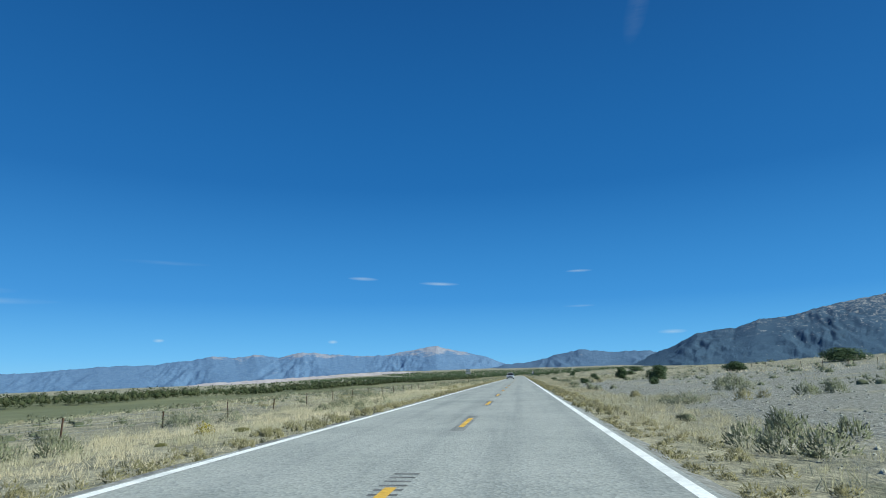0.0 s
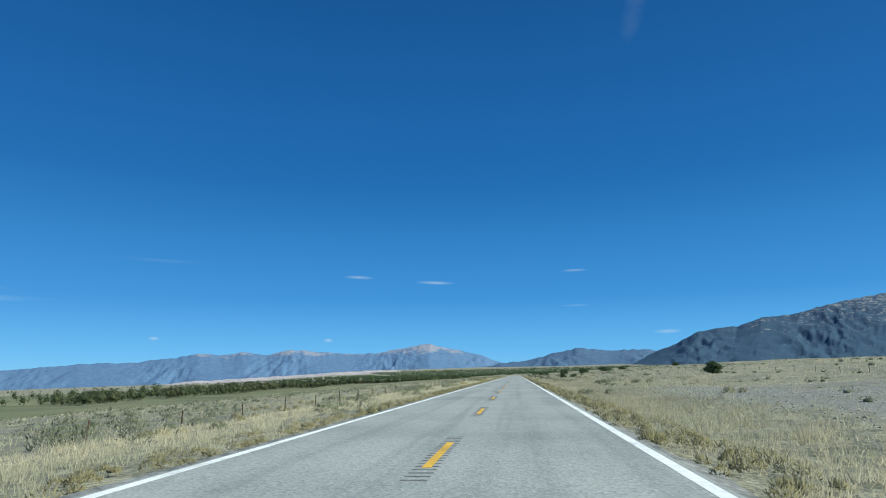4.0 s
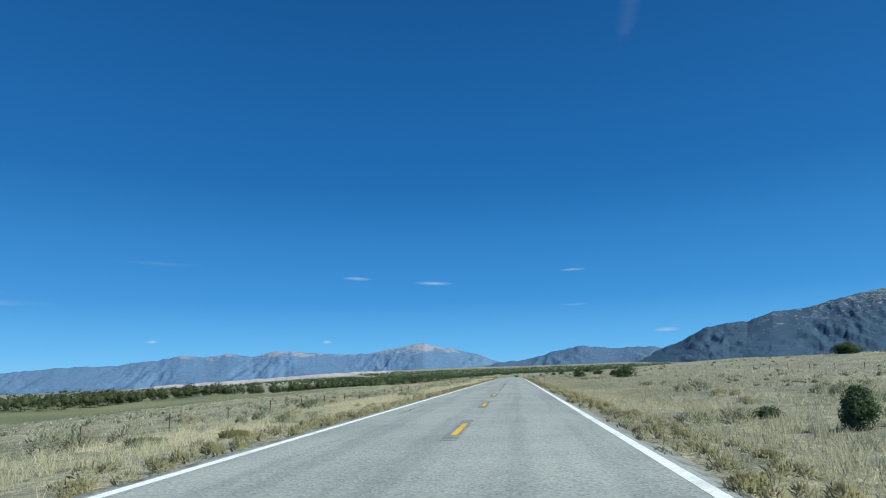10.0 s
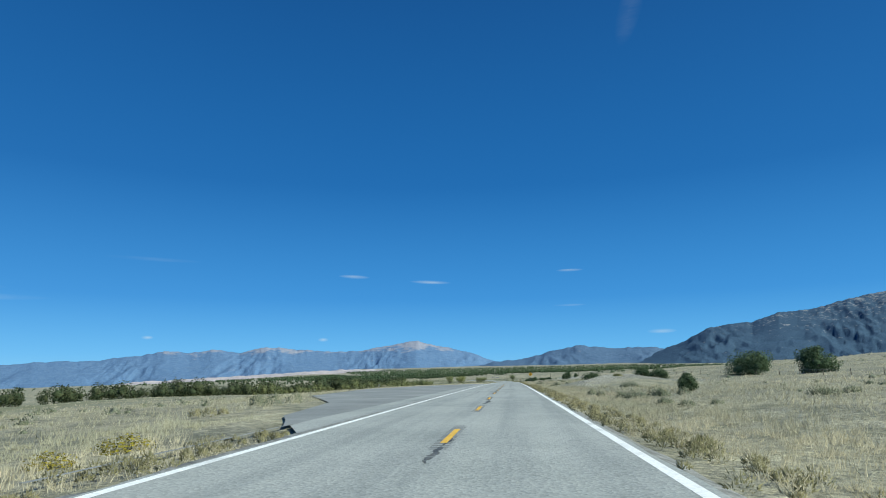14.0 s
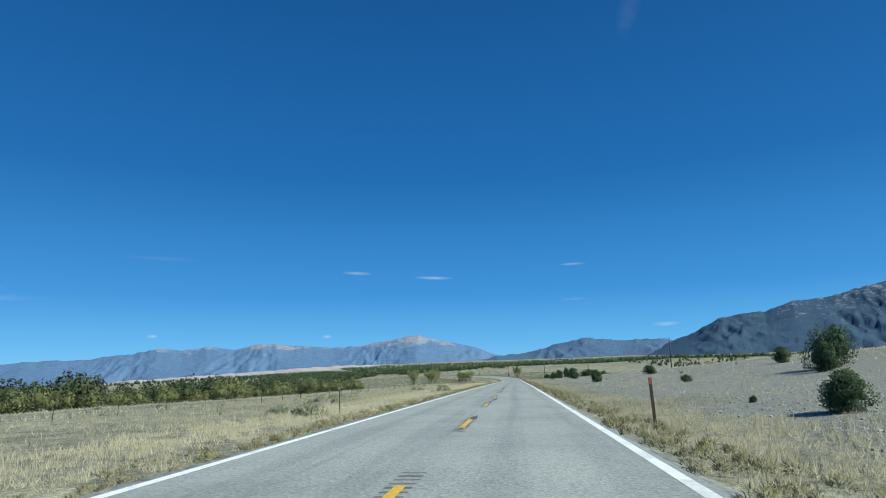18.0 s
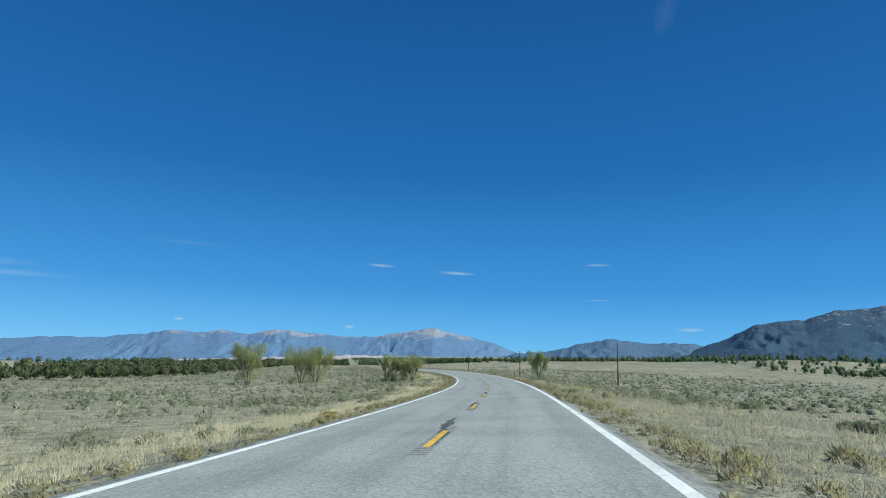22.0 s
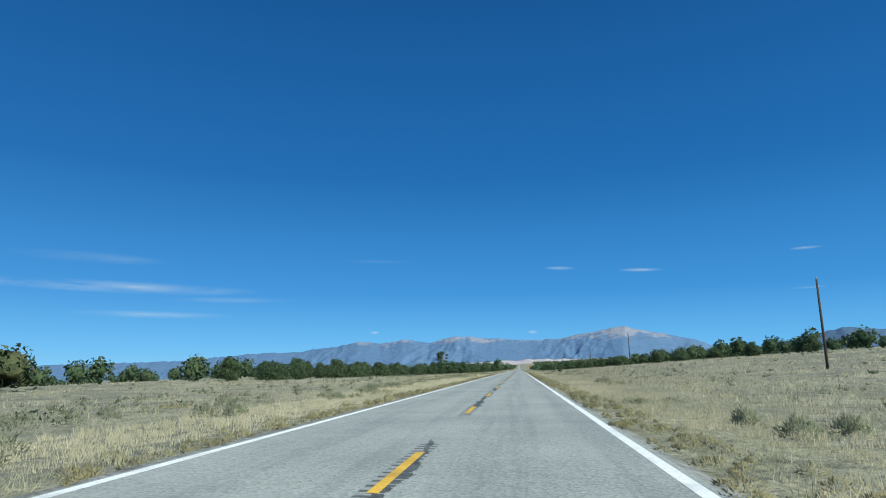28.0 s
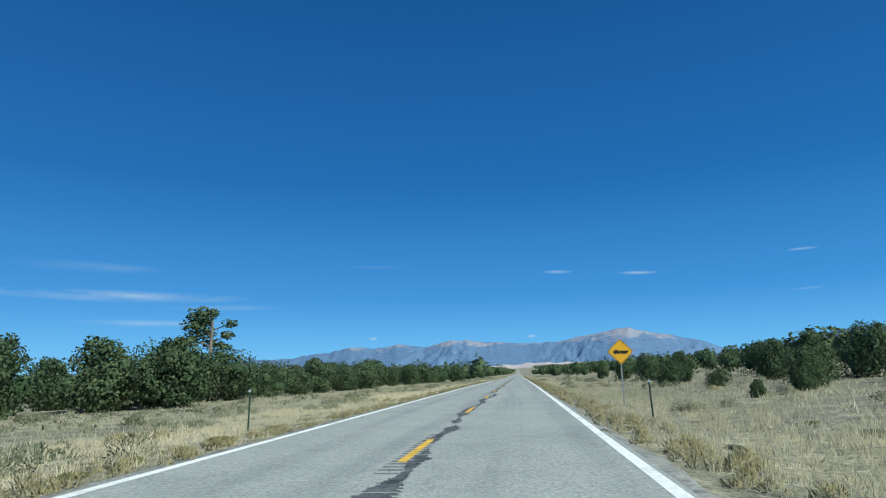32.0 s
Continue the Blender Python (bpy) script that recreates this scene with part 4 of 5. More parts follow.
# ---- single larger bushes beside the road ----
def shrubs(rows, material, name, label, category, group):
    """Set single rounded bushes: y along the drive, u to the right, width."""
    made = {}
    for i, (y, u, w) in enumerate(rows):
        side = 1 if u > 0 else -1
        key = (side, i % 2)
        t = thing(name, 0, 0, 0)
        x, yy, z = at_road(y, u)
        t.matrix_basis = pose(float(x), float(yy), float(z), 0, 0, (0 if side > 0 else 180) + math.degrees(float(np.interp(y, RY, HEAD)))) @ Matrix.Diagonal((w * .85, w * .85, w * (.55 + .1 * (i % 3)), 1))
        if key not in made:
            made[key] = bushy(side, .45, 5, 330, .22, .36, material, .085, "foliage", .45)
            made[key].parent = t
        else:
            new("foliage", made[key].data).parent = t
        tagged(t, label, category, group)


shrubs([(7.9, 3.8, 0.34), (8.1, 3.6, 0.17), (12.8, 3.8, 0.6), (124.9, 3.8, 0.39), (127.0, -5.7, 0.64), (272.1, -4.6, 0.64), (285.4, -4.6, 1.14), (305.7, -3.5, 0.45), (306.6, 4.4, 0.46), (308.7, -4.0, 0.72), (308.9, 3.7, 0.49), (343.0, 3.3, 0.5), (344.7, 5.6, 0.93), (345.2, 3.4, 0.54), (347.9, 5.7, 0.85), (348.4, 3.3, 0.48), (381.9, -5.3, 0.84), (455.3, -2.8, 0.57), (466.1, -8.9, 0.92)], M_SAGE, "sagebrush_bush", "rounded grey-green sagebrush bush in dry grass", "sagebrush", "single sagebrush bushes")
shrubs([(496.4, 3.9, 0.58), (496.7, 6.4, 0.93), (500.4, 4.2, 1.06), (570.2, 4.1, 0.85), (823.8, 7.7, 1.3), (838.6, 11.2, 1.3), (857.8, 3.1, 0.38), (864.1, -12.6, 1.3), (868.7, -8.2, 1.3), (926.2, 3.8, 0.67), (926.6, 4.8, 0.68), (962.1, 3.8, 0.58), (962.2, 6.3, 0.96), (976.7, 11.1, 1.3), (1139.7, 3.2, 0.67), (1141.4, 3.1, 0.78), (1167.8, 3.3, 0.31), (1168.8, 5.0, 0.45), (1170.5, 5.1, 0.32), (1174.0, -15.9, 1.3)], M_SAGE, "sagebrush_bush", "rounded grey-green sagebrush bush in dry grass", "sagebrush", "single sagebrush bushes")
shrubs([(9.6, -4.2, 0.24), (11.7, -4.0, 0.35), (45.6, -3.8, 0.62), (47.0, -2.8, 0.48), (85.1, -3.4, 0.85), (86.4, -5.5, 0.42), (378.6, 3.2, 0.38), (381.7, -3.7, 0.63), (490.7, 4.0, 0.45), (568.8, 8.8, 1.02), (864.0, 7.0, 1.13), (864.4, 5.8, 0.79), (890.5, 2.3, 0.3), (923.9, 4.2, 0.68), (926.3, -9.8, 1.3)], M_OLIVE, "olive_bush", "feathery olive-green brush in pale dry grass", "shrub", "single olive bushes")
shrubs([(929.1, -8.6, 1.3), (929.4, -7.1, 1.3), (1065.4, -6.7, 0.41), (1100.3, -2.9, 0.31), (1101.9, 2.4, 0.28), (1103.3, -3.9, 0.33), (1131.8, -5.2, 0.79), (1132.9, 3.5, 0.66), (1134.5, -7.4, 1.3), (1135.6, 3.3, 0.95), (1136.2, -6.9, 1.3), (1138.6, -7.2, 1.3), (1164.0, -3.0, 0.35), (1164.9, -3.0, 0.36), (1166.4, -2.9, 0.51), (1168.5, -3.0, 0.47)], M_OLIVE, "olive_bush", "feathery olive-green brush in pale dry grass", "shrub", "single olive bushes")

# stones on the bare banks
for a, b, c, d in GRAVEL:
    n = int((b - a) * (d - c) * 9)
    n = 13000 if a == 560 else min(n, 24000)
    y, u = RNG.uniform(a, b, n), c + (d - c) * RNG.uniform(0, 1, n) ** 1.3
    size = RNG.uniform(.013, .04, n) * RNG.uniform(.5, 1.4, n)
    if a == 560:
        y = RNG.normal(569, 2.6, n)
        u = np.maximum(5.4 + .40 * (y - 562) + RNG.normal(0, .85, n), 4.5)
        size = RNG.uniform(.01, .03, n) + .035 * RNG.uniform(0, 1, n) ** 4
    p = at_road(y, u)
    v = np.array([(1, 0, 0), (-.5, .87, 0), (-.5, -.87, 0), (0, 0, .8), (0, 0, -.5)])
    co = p[:, None, :] + v[None] * size[:, None, None] * RNG.uniform(.6, 1.3, (n, 5, 1))
    f = np.array([(0, 1, 3), (1, 2, 3), (2, 0, 3), (1, 0, 4), (2, 1, 4), (0, 2, 4)])
    faces = (f[None] + 5 * np.arange(n)[:, None, None]).reshape(-1, 3)
    tagged(sheet("field_stones", co.reshape(-1, 3), faces, M_STONE), "pale grey stones strewn over a bare bank", "stones", kind="stuff")

# ---- woods ----
n = 1500
y = RNG.uniform(90, 900, n)
edge = np.interp(y, [90, 240, 430, 620, 690, 735, 790, 840, 900], [215, 170, 150, 124, 74, 52, 46, 62, 78])
gap = (patchy(y, edge, .03, 4) > .28) | (y > 420)
y, edge = y[gap], edge[gap]
u = -(edge + RNG.exponential(22, len(y)))
tall = RNG.uniform(3.0, 5.6, len(y)) * np.interp(y, [600, 760, 900], [1.1, 1.0, .8]) * RNG.uniform(.7, 1.1, len(y))
for near, per, leaf in ((False, 90, (.04, .07)), (True, 260, (.032, .058))):
    part_of = (y > 560) == near
    woods("cottonwood_grove", at_road(y[part_of], u[part_of]), tall[part_of], per, M_WOODS, "dark green cottonwood grove along a creek on the plain", leaf, core=.5)
y = RNG.uniform(690, 860, 330)
u = -(np.interp(y, [690, 735, 790, 840, 860], [60, 40, 34, 40, 50]) + RNG.exponential(14, len(y)))
woods("willow_thicket", at_road(y, u), RNG.uniform(.9, 3.6, len(y)) * RNG.uniform(.6, 1.1, len(y)), 400, M_WILLOW, "yellow-green willow thicket beside the creek", (.032, .058), core=.48)
y = RNG.uniform(868, 1050, 520)
u = -(np.interp(y, [868, 930, 1000, 1050], [60, 56, 44, 30]) + RNG.exponential(20, len(y)))
woods("scrub_woodland", at_road(y, u), RNG.uniform(1.4, 3.6, len(y)), 100, M_WOODS, "mixed green and grey scrub woodland behind the sagebrush")
y = RNG.uniform(1040, 1560, 520)
u = -(np.interp(y, [1040, 1200, 1300, 1700], [34, 34, 12, 9]) + RNG.exponential(40, len(y)))
woods("pine_woodland", at_road(y, u), RNG.uniform(1.7, 3.3, len(y)), 190, M_JUNIPER, "dark green pinyon woodland beside the road", (.055, .095))
y = RNG.uniform(1110, 1560, 520)
u = np.interp(y, [1110, 1200, 1300, 1700], [34, 20, 10, 8]) + RNG.exponential(38, len(y))
woods("pine_woodland", at_road(y, u), RNG.uniform(1.7, 3.4, len(y)), 190, M_JUNIPER, "dark green pinyon woodland beside the road", (.055, .095))
y = np.concatenate([RNG.uniform(250, 2300, 1900), RNG.uniform(820, 1250, 1200)])
u = np.interp(y, [250, 700, 830, 1000, 1400, 2300], [170, 200, 170, 150, 60, 30]) + RNG.exponential(1, len(y)) * RNG.choice([45, 130], len(y))
woods("foothill_woodland", at_road(y, u), RNG.uniform(1.5, 3.6, len(y)), 36, M_JUNIPER, "dark pinyon and juniper woodland on the foothills", (.05, .09))
y = 1430 + 1900 * RNG.uniform(0, 1, 5200) ** .9
u = 45 + 1250 * RNG.uniform(0, 1, len(y)) ** 1.2
woods("foothill_pines", at_road(y, u), RNG.uniform(4.5, 9.5, len(y)), 24, M_JUNIPER, "dark belt of pines along the foot of the mountains", (.05, .09), .8)
y = RNG.uniform(1000, 1430, 1500)
u = 140 + 420 * RNG.uniform(0, 1, len(y)) ** 1.6
woods("foothill_pines", at_road(y, u), RNG.uniform(2.4, 4.6, len(y)), 34, M_JUNIPER, "dark belt of pines along the far edge of the flat", (.045, .08), .7)
y = RNG.uniform(1300, 2600, 1500)
u = -(8 + RNG.exponential(1, len(y)) * RNG.choice([40, 190], len(y)))
woods("valley_woodland", at_road(y, u), RNG.uniform(3.5, 7.0, len(y)), 40, M_JUNIPER, "dark pinyon woodland across the valley floor")

# ---- single trees and bushes ----
JUN = [juniper(11, 1.0, .62), juniper(12, 1.0, .5), juniper(13, 1.0, .75), juniper(14, 1.0, .42), juniper(15, 1.0, .9, 7200)]
used = set()


def plant(kinds, i, y, u, height, width, label, category, group=""):
    """Set one tree of a kind beside the road at its own height and width."""
    src = kinds[i % len(kinds)]
    x, yy, z = at_road(y, u)
    m = pose(float(x), float(yy), float(z) - .02, 0, 0, (y * 47 + u * 13) % 360)
    if src not in used:
        used.add(src)
        src.matrix_basis = m
        ob = src
    else:
        ob = copy_thing(src, m)
    ob.scale = (width, width, height)
    return tagged(ob, label, category, group)


# y along the drive, u to the right, height, width
for i, (y, u, h, w) in enumerate([
        (41.6, 9.4, .95, 1.1), (52, 17.5, .8, 1.6), (58.7, 28.6, 1.25, 2.6), (52.8, 8.9, 1.0, 1.0), (47.5, 5.4, .4, .5), (55.3, 7.3, .36, .45), (33, 7.4, .4, .5),
        (87.9, 5.3, .36, .7), (241.7, 7.2, .62, 1.05), (242.2, 8.8, .45, .72), (318.5, 18, 1.35, 2.3), (334.7, 13.8, 1.12, 1.5), (365, 10.8, .95, 1.2),
        (380.6, 5.1, .58, .55), (73.4, 9.1, .61, .55), (84.1, 15, .64, 1.12), (99.7, 22.1, .85, 1.7), (176.1, 14.8, .74, 1.32), (210.4, 18, 1.17, 1.84), (178.9, 32, 1.57, 2.5),
        (258.7, 11.5, .33, .39)]):
    plant(JUN, i, y, u, h, w, "dark green juniper bush on the grassy hillside", "juniper", "junipers on the hillside")
for i, (y, u, h, w) in enumerate([
        (330.2, 25.3, 1.13, 2.8), (352.9, 15.8, 1.4, 2.2), (364.7, 9.3, .65, 1.05), (366.5, 5, .42, .56), (383, 4.9, .2, .31), (398.3, 41.4, 1.56, 3.0), (400.7, 61.7, 1.63, 2.56),
        (403.6, 36.7, 1.46, 2.4), (450.3, 12.7, .74, 1.03), (451.9, 8.7, .97, 1.1), (451.7, 40.8, 1.43, 3.06), (464.5, 10.3, .75, .51), (466.4, 12.9, .72, 1.03), (478.1, 9.8, .38, .25), (434.2, 11.5, 1.2, 1.3), (476.6, 11, .78, .75)]):
    plant(JUN, i, y, u, h, w, "dark green juniper bush on the grassy hillside", "juniper", "junipers on the hillside")
for i, (y, u, h, w) in enumerate([
        (572.2, 12.6, .82, 1.14), (600.6, 12, .49, .41), (610.5, 12.2, 1.1, 1.75), (581.6, 24, 1.56, 1.4), (680.8, 6, .17, .19), (700.6, 9.8, .42, .42), (714.3, 20.3, 1.25, 1.45),
        (576, 21.4, 2.0, 2.2), (570.2, 23.7, 2.1, 2.4), (545.7, 7.6, .75, .72), (601.2, 17.2, 1.35, 1.7), (697, 15.2, 1.5, 1.2), (699, 16.6, 2.1, 1.5), (677, 6.1, .72, .74),
        (715.2, 7.0, 1.02, .9), (725, 13, .9, .9), (767.8, 9.9, 1.65, 2.3), (770, 12.5, 1.1, 1.3), (778, 8.3, 1.6, 1.4), (780, 7.4, 1.2, 1.1), (776, 14, 1.1, 1.3),
        (791, 10.7, 2.1, 1.25), (812, 17.5, 2.1, 1.6), (818, 22, 1.9, 1.8), (798.3, 7.4, 1.15, 1.3), (748, 8.2, 1.0, .9)]):
    plant(JUN, i + 2, y, u, h, w, "dark green juniper on a stony bank", "juniper", "junipers on the stony bank")
for i, (y, u, h, w) in enumerate([
        (1118.6, 7.2, .8, .72), (1189.5, 7.7, 1.5, 1.1), (1177, 6.7, .58, .55), (1182, 9.6, 1.5, 1.0), (1186, 11.5, 2.3, 1.6), (1183, 13.5, 2.2, 1.7), (1188, 14.2, 2.6, 1.9),
        (1196, 9.8, 2.0, 1.4), (1203, 9.4, 2.2, 1.6), (1212, 9.5, 2.3, 1.6), (1192, 12.5, 2.4, 1.8), (1181, 16.5, 2.3, 1.8), (1178, 20, 2.4, 2.0), (1186, 8.6, .9, .75), (1180, 8.8, .8, .7),
        (1160, 19, 2.4, 2.0), (1152, 21, 2.6, 2.2), (1148, 25, 2.5, 2.3), (1165, 24, 2.7, 2.2), (1140, 26, 2.6, 2.2), (1172, 17.5, 2.3, 1.9), (1200, 15, 2.6, 2.0), (1222, 9.2, 2.2, 1.6),
        (1131, 27, 2.6, 2.4), (1120, 34, 2.6, 2.6), (1108, 36, 2.4, 2.4), (1126, 31, 2.2, 2.2)]):
    plant(JUN, i + 1, y, u, h * .82, w * .8, "dark green pinyon pine on a dry slope", "pine", "pines on the right-hand slope")
row = [(1178.8, -17.8, 3.45, 3.5), (1180.8, -14.6, 3.3, 3.3), (1172.5, -19.5, 3.5, 3.4), (1170, -22, 3.5, 3.2), (1185, -18.5, 3.5, 3.0), (1176, -21, 3.6, 3.2), (1183, -16.5, 3.3, 2.8)]
pick = np.random.default_rng(55)
for y in np.arange(1078, 1262, 4.4):
    for back in (0, 1):
        if 1166 < y < 1184 and not back:
            continue
        u = float(np.interp(y, [1078, 1110, 1150, 1180, 1200, 1262], [-28, -24, -21, -18, -15, -10.5])) + pick.uniform(-1.2, 1.2) - back * pick.uniform(3, 7)
        h = pick.uniform(1.9, 3.1)
        row.append((y + pick.uniform(-1.5, 1.5), u, h, h * pick.uniform(.8, 1.15)))
for i, (y, u, h, w) in enumerate(row):
    plant(JUN, i, y, u, h, w, "dark green pinyon pine at the edge of a dry meadow", "pine", "pines beyond the meadow")

COT = [cottonwood(21), cottonwood(22), cottonwood(23)]
for i, (x, y, h, w) in enumerate([(-19.3, 896.2, 3.9, 3.6), (-16.2, 895.2, 3.9, 3.8), (-17.8, 897.5, 3.6, 3.4), (-35.2, 884.3, 5.6, 4.6), (-30, 889, 5.2, 4.4), (-28.6, 890.6, 5.3, 4.4), (1.2, 906, 4.6, 4.0)]):
    plant(COT, i, y, float((x - np.interp(y, RY, RX)) * np.cos(np.interp(y, RY, HEAD))), h, w, "young cottonwood with thin yellowing leaves and pale limbs", "cottonwood", "cottonwoods at the bend")
dead = cottonwood(27, bare=True)
x, yy = -20.3, 896.8
dead.matrix_basis = pose(x, yy, float(ground_z(x, yy)), 0, 0, 40) @ Matrix.Diagonal((4.0, 4.0, 5.4, 1))
tagged(dead, "dead cottonwood with bare bleached limbs among leafy ones", "dead tree")
# one tall open pine above the others
tall = thing("pine_tree", 0, 0, 0)
bm = bmesh.new()
tube(bm, (0, 0, -.05), (.02, 0, .9), .02, .008)
for k in range(9):
    a = k * 2.2
    tube(bm, (.01, 0, .48 + .045 * k), (.14 * math.cos(a), .14 * math.sin(a), .56 + .045 * k), .007, .003, 4)
part("trunk", bm, M_BARK, tall)
crown_of("crown", np.array([(.14 * math.cos(k * 2.2), .14 * math.sin(k * 2.2), .56 + .045 * k, .065 + .02 * (k % 3)) for k in range(9)] + [(0, 0, .95, .07)]), 1500, .016, M_JUNIPER, tall, 41, heart=.5)
x, yy = -131.5, 1196.2
tall.matrix_basis = pose(x, yy, float(ground_z(x, yy))) @ Matrix.Diagonal((10.5, 10.5, 7.0, 1))
tagged(tall, "tall open-crowned pine standing above the others", "pine")

# ---- yellow-flowering brush ----
def rabbitbrush(seed):
    t = thing("rabbitbrush", 0, 0, 0)
    r = np.random.default_rng(seed)
    for name, mat, cnt, lo, hi in (("foliage", M_WEED, 330, .0, .85), ("bloom", M_RABBIT, 420, .62, 1.02)):
        v = r.normal(size=(cnt, 3))
        v /= np.linalg.norm(v, axis=1, keepdims=True)
        v[:, 2] = np.abs(v[:, 2])
        c = v * r.uniform(lo, hi, cnt)[:, None]
        tri = scales(c, v, .06 * r.uniform(.6, 1.3, cnt))
        tagged(sheet(name, tri.reshape(-1, 3), np.arange(3 * cnt).reshape(-1, 3), mat, t, normals=np.repeat(unit(v + np.array([0, 0, .3])), 3, 0)), kind="stuff")
    return t


RAB = [rabbitbrush(31), rabbitbrush(32), rabbitbrush(33)]
for i, (y, u, w, h) in enumerate([
        (237, -4.3, .45, .3), (236, -3.7, .5, .3), (237.7, 3.55, .4, .25), (234.1, 3.4, .2, .18), (234.3, 3.85, .18, .13), (239, 3.4, .3, .2), (270.3, -3.35, .36, .2), (276.2, -3.3, .24, .15), (269.4, 3.0, .2, .2),
        (313.4, -3.3, .26, .2), (321, -3.4, .4, .2), (330, -3.3, .5, .2), (302, -3.8, .3, .25), (491.1, -3.2, .24, .22), (496, -3.2, .42, .26), (499.8, -3.3, .38, .26), (527.9, -3.95, .38, .22), (526.6, -3.9, .26, .18),
        (857.1, -5.9, .35, .24), (823, -3.0, .26, .22), (959.7, -3.05, .3, .2), (961, 2.75, .3, .22), (890.9, -4.05, .15, .17), (923.9, 2.7, .17, .18), (922.1, 2.65, .15, .15), (928, 2.75, .2, .25),
        (754.8, 6.0, .32, .24), (213, -4.4, .5, .28), (3.5 + 8, -4.6, .2, .24), (967, 2.75, .3, .2), (445, 3.2, .3, .2), (975, -4.6, .4, .3), (854, 5.6, .3, .22), (852, 6.6, .35, .25)]):
    src = RAB[i % 3]
    x, yy, z = at_road(y, u)
    m = pose(float(x), float(yy), float(z), 0, 0, i * 77)
    if i < 3:
        src.matrix_basis, ob = m, src
    else:
        ob = copy_thing(src, m)
    ob.scale = (w, w, h)
    tagged(ob, "yellow-flowering rabbitbrush in dry roadside grass", "shrub", "yellow brush along the road")

# ---- posts, fences, poles ----
def delineator():
    t = thing("delineator_post", 0, 0, 0)
    bm = bmesh.new()
    box(bm, (.028, .006, .80), (0, 0, .30))
    box(bm, (.006, .022, .80), (0, -.012, .30))
    part("post", bm, M_GREENPOST, t)
    bm = bmesh.new()
    bmesh.ops.create_cone(bm, cap_ends=True, segments=14, radius1=.024, radius2=.024, depth=.008,
                          matrix=Matrix.Translation((0, -.026, .67)) @ Matrix.Rotation(radians(90), 4, 'X'))
    part("reflector", bm, M_SILVER, t, "round silver reflector")
    return t


M_GREENPOST = surface("green_painted_steel", [(.35, (.018, .055, .04)), (.65, (.035, .085, .062))], 8.0, .5)
M_SILVER = surface("silver_reflector", [(.35, (.55, .56, .57)), (.65, (.75, .76, .77))], 30.0, .3, metal=.6)
M_RUST = surface("rusty_steel_post", [(.35, (.06, .035, .022)), (.65, (.12, .07, .045))], 9.0, .8)
M_GALV = surface("galvanised_steel", [(.35, (.33, .34, .35)), (.65, (.46, .47, .47))], 12.0, .45, metal=.7)
DEL = delineator()
for i, (y, u) in enumerate([(84.9, -4.2), (83.1, 2.9), (144.2, -4.4), (257, -4.6), (247, 3.5), (355.4, -3.55), (353, 2.95), (432, -4.3), (428.8, 3.3), (511, -3.8), (504.4, 3.3), (683, -4.0), 
                            (775.9, -3.8), (867, -3.2), (862.3, 2.75), (901.5, -3.2), (896, 2.85), (932.8, -2.9), (933.8, 3.2), (958.2, -4.2), (972, -2.9), (957.4, 2.85), (969.8, 2.8), (1168.2, -3.4), (1171.6, 3.3)]):
    x, yy, z = at_road(y, u)
    h = math.degrees(float(np.interp(y, RY, HEAD)))
    m = pose(float(x), float(yy), float(z), RNG.uniform(-2, 2), RNG.uniform(-2.5, 2.5), h)
    if i == 0:
        DEL.matrix_basis, ob = m, DEL
    else:
        ob = copy_thing(DEL, m)
    tagged(ob, "green steel delineator post with a round silver reflector", "road post", "delineator posts along the road")
post = thing("marker_post", 0, 0, 0)
bm = bmesh.new()
box(bm, (.045, .035, .84), (0, 0, .34), bevel=.004)
part("post", bm, M_RUST, post)
bm = bmesh.new()
box(bm, (.049, .039, .10), (0, 0, .72), bevel=.003)
part("cap", bm, surface("faded_orange_paint", [(.35, (.35, .10, .05)), (.65, (.45, .15, .08))], 20.0, .7), post, "faded orange painted top")
x, yy, z = at_road(676.3, 2.93)
post.matrix_basis = pose(float(x), float(yy), float(z), 0, -2, 0)
tagged(post, "rusty brown marker post with an orange top", "road post")


def fence(y0, y1, u, gap, label, height=.40, line=None):
    f = thing("wire_fence", 0, 0, 0)
    me = None
    ys = np.arange(y0, y1, gap)
    ps = at_road(ys, np.full(len(ys), u) + .5 * np.sin(ys * .01))
    if line:
        x = np.interp(ys, [y0, y1], line)
        ps = np.stack([x, ys, ground_z(x, ys)], 1)
    for i, p in enumerate(ps):
        if me is None:
            bm = bmesh.new()
            box(bm, (.022, .022, height + .1), (0, 0, height / 2 - .05))
            box(bm, (.028, .028, .05), (0, 0, height - .02))
            ob = part("post", bm, M_RUST, f)
            me = ob.data
        else:
            ob = new("post", me)
            ob.parent = f
        ob.matrix_basis = pose(*map(float, p), RNG.uniform(-4, 4), RNG.uniform(-4, 4), RNG.uniform(0, 90)) @ Matrix.Diagonal((1, 1, RNG.uniform(.85, 1.12), 1))
    for k in (.14, .26, .36):
        n = len(ps)
        a = ps + np.array([0, 0, k])
        tri = np.array([(0, 0, .003), (.003, 0, -.002), (-.003, 0, -.002)])
        co = (a[:, None, :] + tri[None]).reshape(-1, 3)
        q = []
        for i in range(n - 1):
            for j in range(3):
                q.append((3 * i + j, 3 * i + (j + 1) % 3, 3 * i + 3 + (j + 1) % 3, 3 * i + 3 + j))
        sheet("wire", co, np.array(q), M_GALV, f)
    return tagged(f, label, "fence")


fence(2, 470, -7.2, 3.1, "rusty wire fence on thin posts in the sagebrush")
fence(625, 760, -13.5, 3.1, "rusty wire fence on thin posts by the creek")
fence(20, 620, 21.5, 3.4, "rusty wire fence along the hillside")
